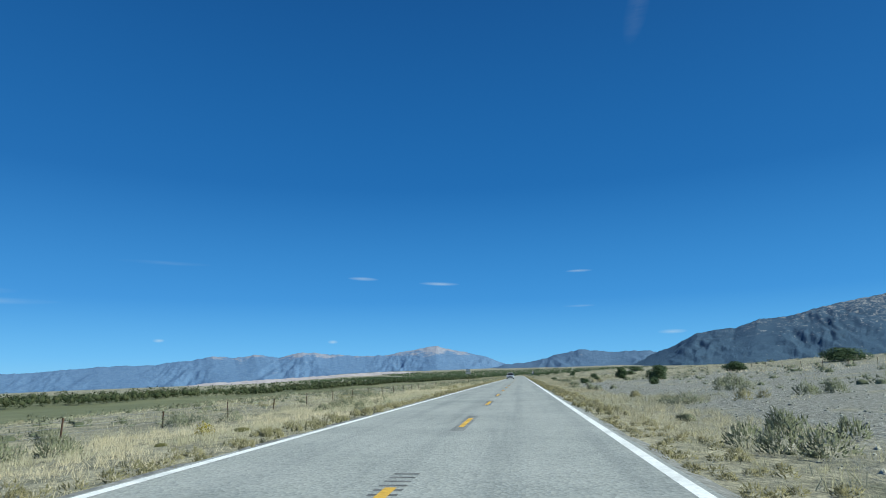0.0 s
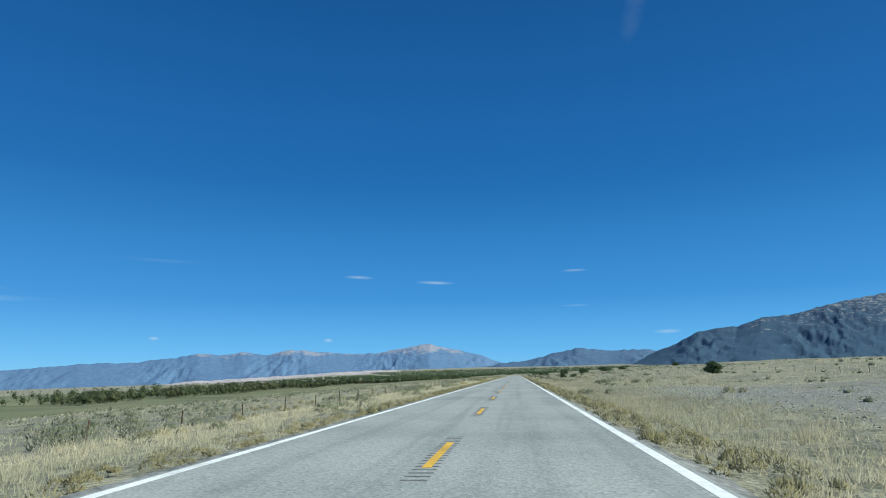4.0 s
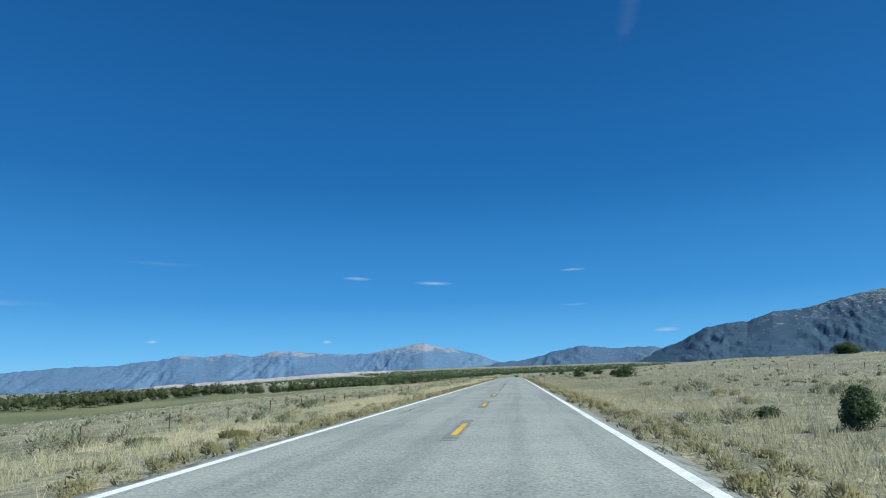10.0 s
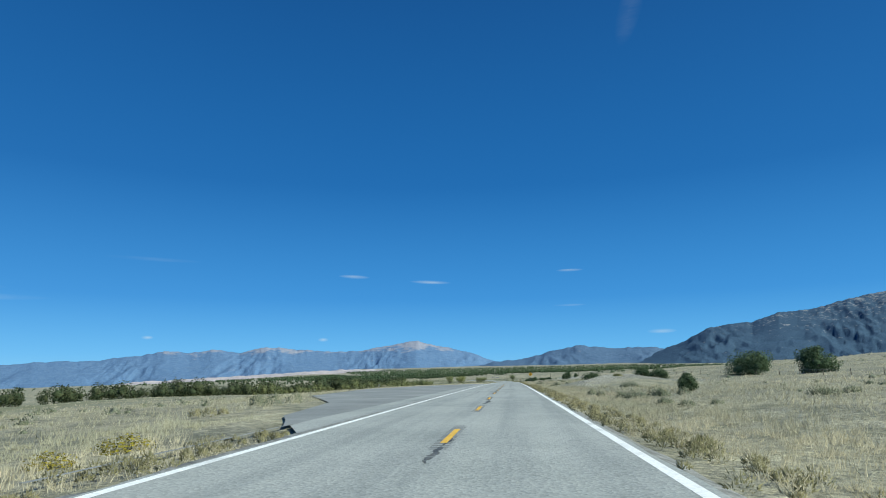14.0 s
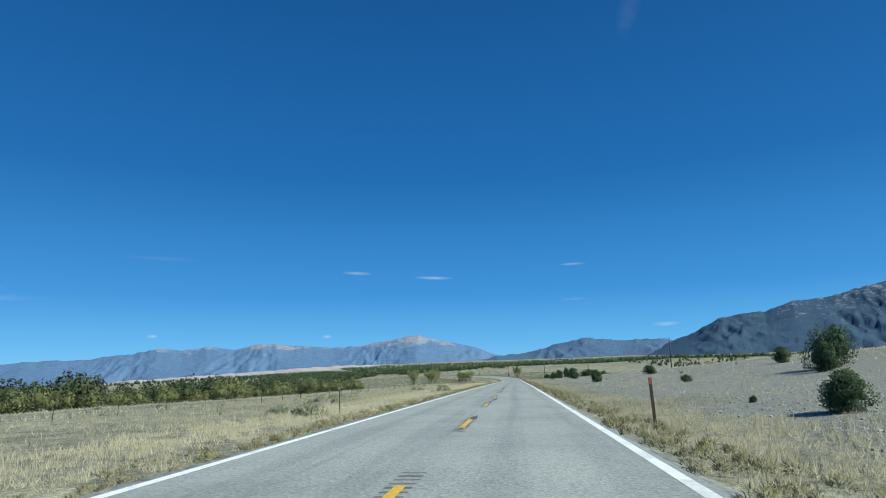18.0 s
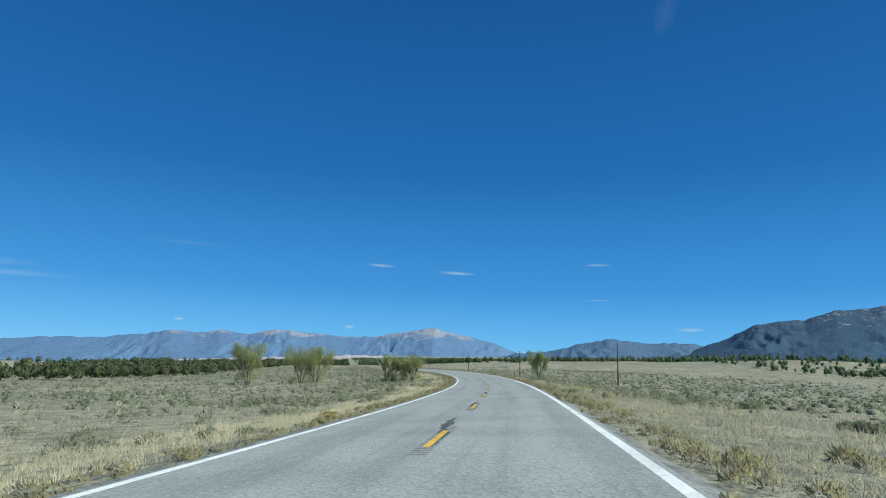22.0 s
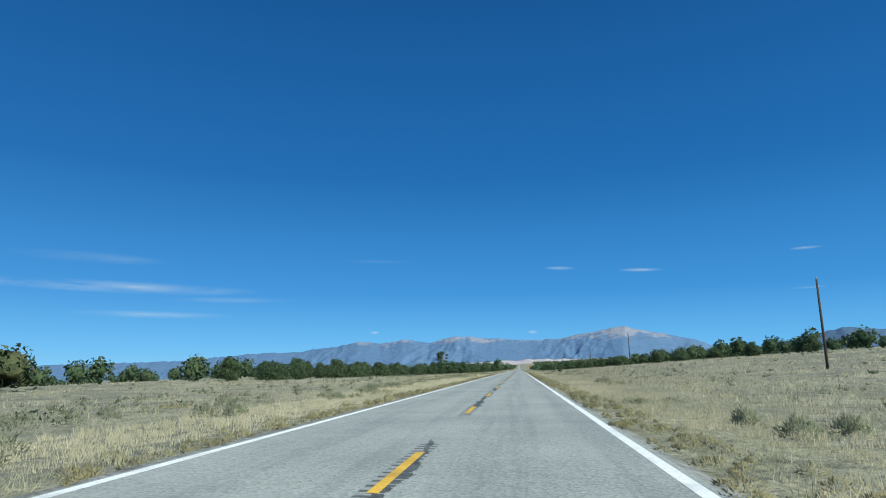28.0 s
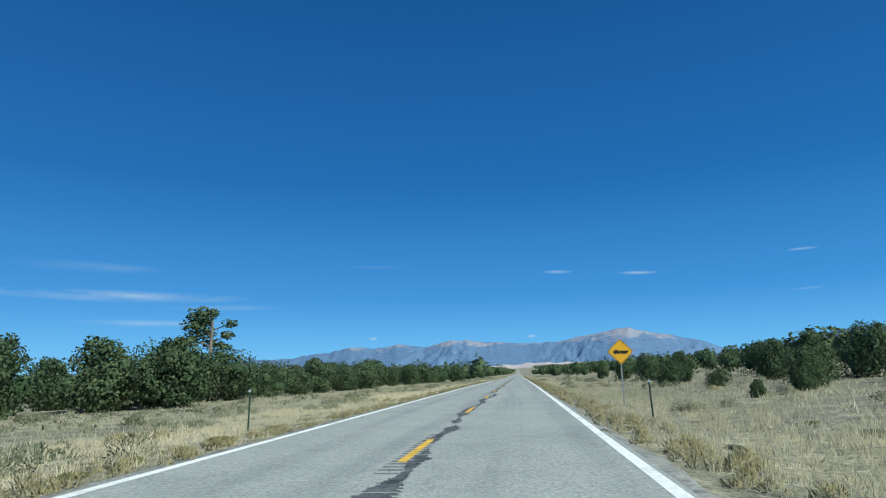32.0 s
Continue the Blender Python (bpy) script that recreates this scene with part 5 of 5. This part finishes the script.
fence(901, 1010, 0, 3.0, "rusty wire fence across the flat", .44, (-3.0, 12.9))
fence(1060, 1170, -14.5, 3.0, "rusty wire fence in front of the pines")


def pole():
    t = thing("utility_pole", 0, 0, 0)
    bm = bmesh.new()
    tube(bm, (0, 0, -1.6), (0, 0, 5.3), .085, .058, 12)
    part("post", bm, M_POLE, t, smooth=True)
    bm = bmesh.new()
    tube(bm, (0, 0, 5.28), (0, 0, 5.40), .02, .02, 8)
    tube(bm, (0, 0, 5.40), (0, 0, 5.47), .035, .02, 8)
    part("insulator", bm, M_GALV, t)
    bm = bmesh.new()
    box(bm, (.05, .03, .10), (.07, 0, 4.85), bevel=.004)
    part("bracket", bm, M_GALV, t)
    return t


POLE = pole()
poles = [(27.8, 778.2), (20.2, 836.5), (11.0, 891), (-2.5, 940.6), (-17.9, 983.6), (-42.8, 1064), (-63.3, 1124.4), (-84.4, 1192.6)]
tops = []
for i, (x, y) in enumerate(poles):
    z = float(ground_z(x, y))
    m = pose(x, y, z, RNG.uniform(-.8, .8), RNG.uniform(-1.0, 1.0), 20)
    if i == 0:
        POLE.matrix_basis, ob = m, POLE
    else:
        ob = copy_thing(POLE, m)
    tagged(ob, "dark weathered wooden utility pole", "utility pole", "poles along the drive")

# ---- paved pull-off ----
ys = np.linspace(525.0, 605.0, 60)
out = np.interp(ys, APRON_Y, APRON_U)
M_APRON = surface("worn_pulloff_asphalt", [(.3, (.17, .18, .178)), (.5, (.235, .246, .242)), (.7, (.31, .32, .31))], .35, .85, .01, 22)
for name, mat, near, far, label in (("pavement_edge", M_ROAD, np.full(60, 1.98), np.clip(out, 2.1, 2.86), "grey chip-sealed widening beside the edge line"),
                                    ("pavement", M_APRON, np.full(60, 2.84), np.maximum(out, 2.9), "worn dark asphalt pull-off beside the road")):
    cols = np.linspace(0, 1, 9)
    u = -(near[:, None] + (far - near)[:, None] * cols[None])
    yy = np.repeat(ys[:, None], 9, 1)
    p = at_road(yy.ravel(), u.ravel())
    p[:, 2] = np.interp(yy.ravel(), RY, RZ) - .004 + (u.ravel() + 1.9) * .002 - (.005 if name == "pavement" else 0)
    tagged(sheet(name, p, grid_faces(60, 9), mat, uv=np.stack([u.ravel(), yy.ravel()], 1)), label, "pavement", kind="structure")

# ---- gravel shoulders ----
for side in (-1, 1):
    s = np.arange(-10, 1400, .7)
    wob = np.array([noise.noise(Vector((a * .6, side * 7, 0))) * .06 for a in s])
    a = np.stack([np.full(len(s), 2.0), np.full(len(s), EDGES[side] - .03) + wob, np.full(len(s), EDGES[side] + .14) + 2 * wob], 1) * side
    x, y, z = road_at(s[:, None], a)
    g = ground_z(x, y)
    z = np.stack([z[:, 0] - .004, np.maximum(z[:, 1] - .035, g[:, 1] + .006), g[:, 2] - .01], 1)
    tagged(sheet("gravel_shoulder", np.stack([x, y, z], 2).reshape(-1, 3), grid_faces(len(s), 3), M_GRAVEL), "narrow crumbling gravel shoulder", "shoulder", kind="structure")

# ---- dark tar seals along the centre joint ----
def seal(s0, s1, u0, w, seed):
    """A ragged strip of tar, laid in short uneven strokes across the joint."""
    r = np.random.default_rng(seed)
    step = .03 if w > .03 else .11
    s = np.arange(s0, s1, step)
    mid = u0 + .04 * np.sin(s * .9 + seed) + np.cumsum(r.normal(0, .006 if w > .03 else .014, len(s)))
    fat = .65 + .5 * np.sin(s * 1.1 + seed) * np.sin(s * 2.7)
    grow = np.minimum(1, np.minimum(s - s0 + .1, s1 - s) * 2.5)
    rough = [np.convolve(r.uniform(.2, 1.7, len(s) + 8), np.ones(9) / 9, 'valid') + r.uniform(-.22, .22, len(s)) for _ in range(2)]
    left, right = (np.maximum(w * fat * grow * q, .005) for q in rough)
    a = np.stack([s, s, s + step, s + step], 1)
    if w <= .03:
        nxt = np.append(mid[1:], mid[-1])
        us = np.stack([mid - left, mid + right, nxt + right, nxt - left], 1)
    else:
        us = np.stack([mid - left, mid + right, mid + right * r.uniform(.8, 1.1, len(s)), mid - left * r.uniform(.8, 1.1, len(s))], 1)
    keep = r.uniform(0, 1, len(s)) < (.93 if w > .03 else 1.0)
    x, y, z = road_at(a[keep], us[keep], .0014)
    co = np.stack([x, y, z], 2).reshape(-1, 3)
    return sheet("tar_seal", co, np.arange(len(co)).reshape(-1, 4), M_TAR, road)



k = 0
for a, b, w, every in ((150, 290, .03, 7), (290, 330, .05, 4), (440, 480, .05, 4), (505, 575, .07, 3), (640, 690, .06, 3), (690, 835, .075, 2), (905, 930, .02, 3), (1030, 1120, .08, 2), (1120, 1330, .115, 1)):
    s = a
    while s < b:
        L = RNG.uniform(2.0, 5.2)
        if k % every == 0:
            seal(s, s + L, .02 + RNG.uniform(-.05, .07), w * RNG.uniform(.7, 1.2), k)
        s += L + .25
        k += 1
for s0, u0, L, w in ((60, -1.3, 4, .02), (118, .55, 5, .006), (255, -1.2, 6, .008), (268, -1.35, 6, .02), (415, -1.1, 5, .02), (470, -1.2, 9, .018), (497, .5, 5, .02), (545, -.9, 8, .02), (713, .75, 5, .016), (893, .55, 3, .008), (922, .7, 3, .008), (383, -1.5, 4, .022)):
    seal(s0, s0 + L, u0, w, int(s0))

# ---- signs ----
def paint(name, c, rough=.45):
    return surface(name, [(.3, tuple(v * .85 for v in c)), (.7, c)], 9.0, rough, amount=.15)


M_SIGNYEL, M_SIGNGREEN = paint("yellow_sign_sheeting", (.78, .42, .02)), paint("green_sign_sheeting", (.01, .16, .09))
M_SIGNBLUE, M_BLACK, M_SIGNWHITE = paint("violet_blue_sign_sheeting", (.06, .06, .24)), paint("black_sign_paint", (.015, .015, .015)), paint("white_sign_paint", (.78, .78, .76))
M_YPOST, M_BEIGE = paint("yellow_post_paint", (.55, .36, .05), .6), paint("pale_wood_post", (.42, .36, .27), .85)


def plate(bm, pts, thick, y=0.0):
    """A flat plate in the x-z plane with its face towards -y."""
    f = bm.faces.new([bm.verts.new((x, y, z)) for x, z in pts])
    r = bmesh.ops.extrude_face_region(bm, geom=[f])
    bmesh.ops.translate(bm, verts=[v for v in r["geom"] if isinstance(v, bmesh.types.BMVert)], vec=(0, thick, 0))
    bmesh.ops.recalc_face_normals(bm, faces=bm.faces)


def rounded(w, h, r, z0=0.0, n=4):
    pts = []
    for cx, cz, a0 in ((w / 2 - r, h / 2 - r, 0), (-w / 2 + r, h / 2 - r, 90), (-w / 2 + r, -h / 2 + r, 180), (w / 2 - r, -h / 2 + r, 270)):
        for k in range(n + 1):
            a = radians(a0 + 90 * k / n)
            pts.append((cx + r * math.cos(a), z0 + cz + r * math.sin(a)))
    return pts


def turned(pts, deg, z0):
    c, s = math.cos(radians(deg)), math.sin(radians(deg))
    return [(x * c - z * s, z0 + x * s + z * c) for x, z in pts]


def flat_text(name, body, size, material, parent, x, z, y=-.006):
    cu = bpy.data.curves.new(name, 'FONT')
    cu.body, cu.size, cu.align_x, cu.align_y, cu.extrude = body, size, 'CENTER', 'CENTER', .001
    cu.materials.append(material)
    tmp = new(name, cu)
    me = bpy.data.meshes.new_from_object(tmp.evaluated_get(bpy.context.evaluated_depsgraph_get()))
    bpy.data.objects.remove(tmp)
    ob = new(name, me)
    ob.parent = parent
    ob.matrix_basis = pose(x, y, z, 90, 0, 0)
    return ob


def stand(t, y, u, extra=0.0):
    x, yy, z = at_road(y, u)
    t.matrix_basis = pose(float(x), float(yy), float(z), 0, 0, math.degrees(float(np.interp(y, RY, HEAD))) + extra)


# yellow diamond with a truck and trailer
def diamond(name, y, u, z0, size):
    t = thing(name, 0, 0, 0)
    bm = bmesh.new()
    box(bm, (.03, .022, z0 + .5), (0, .022, (z0 + .5) / 2 - .25))
    part("post", bm, M_GALV, t, "grey steel post")
    bm = bmesh.new()
    plate(bm, turned(rounded(size, size, .05 * size / .43), 45, z0), .006)
    pan = part("panel", bm, M_SIGNYEL, t)
    bm = bmesh.new()
    outer, inner = turned(rounded(size * .955, size * .955, .045), 45, z0), turned(rounded(size * .915, size * .915, .04), 45, z0)
    ov, iv = [bm.verts.new((a, -.003, b)) for a, b in outer], [bm.verts.new((a, -.003, b)) for a, b in inner]
    for i in range(len(ov)):
        j = (i + 1) % len(ov)
        bm.faces.new((ov[i], ov[j], iv[j], iv[i]))
    part("border", bm, M_BLACK, pan, "thin black border")
    stand(t, y, u)
    return t, pan


sign, pan = diamond("warning_sign", 1175.6, 3.5, 1.32, .44)
bm = bmesh.new()
z0 = 1.32
for w, h, x, z in ((.30, .030, .02, -.022), (.10, .055, -.095, .012), (.055, .03, -.15, -.006), (.20, .035, .075, .006), (.08, .016, .16, .012)):
    plate(bm, [(x + w / 2, z0 + z - h / 2), (x + w / 2, z0 + z + h / 2), (x - w / 2, z0 + z + h / 2), (x - w / 2, z0 + z - h / 2)], .002, -.005)
for x in (-.13, -.05, .06, .12):
    plate(bm, [(x + .021 * math.cos(a), z0 - .042 + .021 * math.sin(a)) for a in [k * math.pi / 6 for k in range(12)]], .002, -.006)
part("truck_symbol", bm, M_BLACK, pan, "black fire-truck symbol")
tagged(sign, "yellow diamond warning sign with a black truck symbol", "road sign")

sign, pan = diamond("warning_sign", 618.0, 3.7, 1.40, .46)
bm = bmesh.new()
z0 = 1.40
plate(bm, [(.03, z0 - .15), (.03, z0 + .02), (-.03, z0 + .10), (-.07, z0 + .06), (-.02, z0), (-.02, z0 - .15)], .002, -.005)
plate(bm, [(-.02, z0 + .13), (-.12, z0 + .14), (-.11, z0 + .03)], .002, -.0055)
part("arrow", bm, M_BLACK, pan, "black bend arrow")
tagged(sign, "yellow diamond bend sign with a black arrow", "road sign")


def mile_sign(y, u, digits):
    t = thing("mile_marker", 0, 0, 0)
    bm = bmesh.new()
    box(bm, (.035, .02, 1.10), (0, .02, .30), bevel=.003)
    part("post", bm, M_YPOST, t, "yellow painted post")
    bm = bmesh.new()
    plate(bm, rounded(.20, .42, .02, .86), .006)
    pan = part("panel", bm, M_SIGNGREEN, t)
    flat_text("lettering", "MILE", .062, M_SIGNWHITE, pan, 0, 1.0)
    for k, d in enumerate(digits):
        flat_text("digit", d, .17, M_SIGNWHITE, pan, 0, .87 - .14 * k)
    stand(t, y, u)
    return tagged(t, "small green mile marker sign on a yellow post", "road sign")


mile_sign(137.6, 3.2, "11")
t = mile_sign(1086.3, 2.85, "12")

t = thing("information_sign", 0, 0, 0)
bm = bmesh.new()
box(bm, (.032, .022, 1.75), (0, .02, .62), bevel=.003)
part("post", bm, M_BEIGE, t, "pale wooden post")
bm = bmesh.new()
plate(bm, rounded(.30, .30, .02, 1.32), .006)
pan = part("panel", bm, M_SIGNBLUE, t)
bm = bmesh.new()
plate(bm, rounded(.30, .15, .015, 1.085), .006)
low = part("lower_panel", bm, M_SIGNBLUE, t, "violet-blue lower panel with white lines")
bm = bmesh.new()
plate(bm, [(.105 * math.cos(a), 1.335 + .105 * math.sin(a)) for a in [k * math.pi / 12 for k in range(24)]], .002, -.005)
part("emblem", bm, M_SIGNWHITE, pan, "round white emblem")
bm = bmesh.new()
plate(bm, [(-.085, 1.34), (-.05, 1.41), (-.02, 1.37), (.02, 1.40), (.06, 1.34), (.02, 1.315), (-.04, 1.30)], .002, -.0075)
part("emblem_shape", bm, M_SIGNGREEN, pan, "plain green shape")
bm = bmesh.new()
for z, w in ((1.205, .22), (1.115, .12), (1.06, .22)):
    plate(bm, [(w / 2, z - .012), (w / 2, z + .012), (-w / 2, z + .012), (-w / 2, z - .012)], .002, -.005)
part("text_bars", bm, M_SIGNWHITE, low, "white bars of small writing")
stand(t, 131.5, 3.25)
tagged(t, "violet-blue roadside information sign on a pale post", "road sign")

# back of a sign facing the other way
t = thing("sign_back", 0, 0, 0)
bm = bmesh.new()
box(bm, (.05, .04, 2.3), (0, .03, .75))
part("post", bm, M_POLE, t)
bm = bmesh.new()
for z, h in ((1.72, .3), (1.36, .3)):
    plate(bm, rounded(.62, h, .02, z), .008)
part("panel", bm, M_GALV, t, "bare grey metal back of the panels")
stand(t, 82.0, -6.0)
tagged(t, "grey metal back of a double sign on a dark post", "road sign")

# ---- oncoming car ----
M_CARPAINT = surface("silver_car_paint", [(.35, (.42, .44, .47)), (.65, (.50, .52, .55))], 3.0, .28, metal=.5, amount=.05)
M_GLASS = surface("dark_car_glass", [(.4, (.012, .014, .018)), (.6, (.02, .024, .03))], 3.0, .08, amount=.05)
M_TYRE = surface("tyre_rubber", [(.4, (.018, .018, .018)), (.6, (.03, .03, .03))], 9.0, .85)
M_LAMP = surface("clear_headlamp", [(.4, (.62, .64, .66)), (.6, (.8, .82, .84))], 9.0, .12)
M_DARK = surface("black_plastic", [(.4, (.016, .016, .017)), (.6, (.03, .03, .032))], 9.0, .6)
car = thing("car", 0, 0, 0)


def loft(rows):
    """A closed shell through cross-sections (y, half width low, half width high, z low, z high)."""
    bm = bmesh.new()
    rings = []
    for y, w0, w1, z0, z1 in rows:
        pts = [(-w0, z0), (-w0 * 1.02, (z0 + z1) / 2), (-w1, z1 - .04), (-w1 + .07, z1), (w1 - .07, z1), (w1, z1 - .04), (w0 * 1.02, (z0 + z1) / 2), (w0, z0)]
        rings.append([bm.verts.new((x, y, z)) for x, z in pts])
    for a, b in zip(rings, rings[1:]):
        for i in range(8):
            j = (i + 1) % 8
            bm.faces.new((a[i], a[j], b[j], b[i]))
    bm.faces.new(rings[0])
    bm.faces.new(rings[-1][::-1])
    bmesh.ops.recalc_face_normals(bm, faces=bm.faces)
    return bm


part("body", loft([(-1.30, .44, .44, .20, .40), (-1.26, .50, .48, .16, .50), (-1.1, .53, .50, .14, .56), (-.55, .54, .52, .14, .59), (0, .54, .53, .14, .60), (.9, .54, .53, .14, .60), (1.2, .52, .51, .16, .60), (1.3, .48, .48, .22, .54)]), M_CARPAINT, car, smooth=False)
part("cabin_glass", loft([(-.62, .48, .47, .57, .60), (-.30, .49, .40, .57, .90), (.2, .50, .40, .57, .94), (.95, .49, .40, .57, .92), (1.2, .47, .44, .57, .64)]), M_GLASS, car, "dark windows all round")
part("roof", loft([(-.33, .40, .38, .885, .935), (.2, .41, .39, .90, .965), (.98, .40, .38, .89, .94)]), M_CARPAINT, car)
bm = bmesh.new()
for s in (-1, 1):
    tube(bm, (s * .47, -.60, .58), (s * .395, -.30, .91), .025, .022, 6)
    tube(bm, (s * .485, .32, .58), (s * .40, .30, .93), .022, .02, 6)
    tube(bm, (s * .47, 1.18, .60), (s * .395, .97, .92), .035, .03, 6)
part("pillars", bm, M_CARPAINT, car)
bm = bmesh.new()
box(bm, (.44, .03, .13), (0, -1.30, .39), bevel=.01)
part("grille", bm, M_DARK, car, "black grille")
bm = bmesh.new()
box(bm, (.90, .05, .10), (0, -1.285, .23), bevel=.02)
part("bumper", bm, M_DARK, car)
bm = bmesh.new()
box(bm, (.19, .012, .045), (0, -1.325, .25))
part("number_plate", bm, M_SIGNWHITE, car)
for s in (-1, 1):
    bm = bmesh.new()
    box(bm, (.17, .05, .085), (s * .36, -1.275, .42), bevel=.018)
    part("headlight", bm, M_LAMP, car, "clear headlight")
    bm = bmesh.new()
    box(bm, (.11, .07, .075), (s * .585, -.48, .63), bevel=.018)
    part("wing_mirror", bm, M_CARPAINT, car)
    for y in (-.82, .80):
        bm = bmesh.new()
        bmesh.ops.create_cone(bm, cap_ends=True, segments=24, radius1=.205, radius2=.205, depth=.13, matrix=Matrix.Translation((s * .47, y, .205)) @ Matrix.Rotation(radians(90), 4, 'Y'))
        bmesh.ops.bevel(bm, geom=[e for e in bm.edges if e.calc_face_angle(0) > 1], offset=.025, segments=2, affect='EDGES')
        w = part("wheel", bm, M_TYRE, car, "black tyre on a silver rim")
        bm = bmesh.new()
        bmesh.ops.create_cone(bm, cap_ends=True, segments=18, radius1=.13, radius2=.12, depth=.14, matrix=Matrix.Translation((s * .473, y, .205)) @ Matrix.Rotation(radians(90), 4, 'Y'))
        part("rim", bm, M_GALV, w)
x, y, z = road_at(107.6, -1.02)
car.matrix_basis = pose(float(x), float(y), float(z)) @ Matrix.Scale(1.12, 4)
tagged(car, "silver sport utility car in the oncoming lane", "car")

# ---- beside the pull-off ----
M_PLANK = surface("sun_bleached_planks", [(.35, (.42, .36, .24)), (.65, (.58, .51, .37))], 6.0, .9, .004)
bench = thing("picnic_bench", 0, 0, 0)
for k in (-1, 1):
    bm = bmesh.new()
    box(bm, (.035, .11, .20), (k * .11, 0, .08), bevel=.004)
    part("leg", bm, M_PLANK, bench)
for k in (-1, 1):
    bm = bmesh.new()
    box(bm, (.32, .07, .028), (0, k * .037, .194), bevel=.005)
    part("plank", bm, M_PLANK, bench)
stand(bench, 571.5, -9.75, 12)
tagged(bench, "small pale wooden bench at the edge of the pull-off", "bench")
snag = thing("dead_snag", 0, 0, 0)
bm = bmesh.new()
tube(bm, (0, 0, -.05), (.03, 0, .20), .030, .022, 8)
tube(bm, (.03, 0, .20), (.05, .01, .33), .022, .016, 8)
part("trunk", bm, M_PALE, snag, smooth=True)
for a, b, r in (((.04, 0, .28), (.17, -.02, .37), .012), ((.03, 0, .20), (-.06, .03, .30), .010), ((0, 0, .02), (-.14, .02, .03), .014)):
    bm = bmesh.new()
    tube(bm, a, b, r, r * .5, 6)
    part("limb", bm, M_PALE, snag)
stand(snag, 570.2, -9.95, 0)
tagged(snag, "weathered dead snag with bleached broken limbs", "dead tree")

M_TRAILER = surface("faded_white_siding", [(.35, (.48, .47, .44)), (.65, (.60, .59, .56))], 1.5, .7, .004)


def trailer(x, y, long, turn, label):
    """A low pale mobile home with a shallow roof, a door and windows."""
    t = thing("mobile_home", x, y, float(ground_z(x, y)), turn, .44)
    bm = bmesh.new()
    box(bm, (long, 2.2, 1.35), (0, 0, .95), bevel=.04)
    part("wall", bm, M_TRAILER, t)
    bm = bmesh.new()
    for k in (-1, 1):
        box(bm, (long + .2, 1.25, .07), (0, k * .58, 1.72), Matrix.Rotation(radians(-10 * k), 4, 'X'))
    part("roof", bm, M_GALV, t)
    bm = bmesh.new()
    box(bm, (long - .2, 2.0, .34), (0, 0, .13))
    part("skirting", bm, M_BEIGE, t)
    for k in range(3):
        bm = bmesh.new()
        box(bm, (.55, .05, .45), (-long * .34 + k * long * .3, -1.11, 1.05), bevel=.01)
        part("window", bm, M_DARK, t, "dark window")
    bm = bmesh.new()
    box(bm, (.48, .05, 1.05), (long * .40, -1.11, .83), bevel=.01)
    part("door", bm, M_BEIGE, t)
    return tagged(t, label, "mobile home")


trailer(-11.6, 1052.0, 7.0, 8, "long faded white mobile home on the dry flat")
trailer(-15.4, 1051.0, 2.6, 14, "short faded white trailer beside a mobile home")
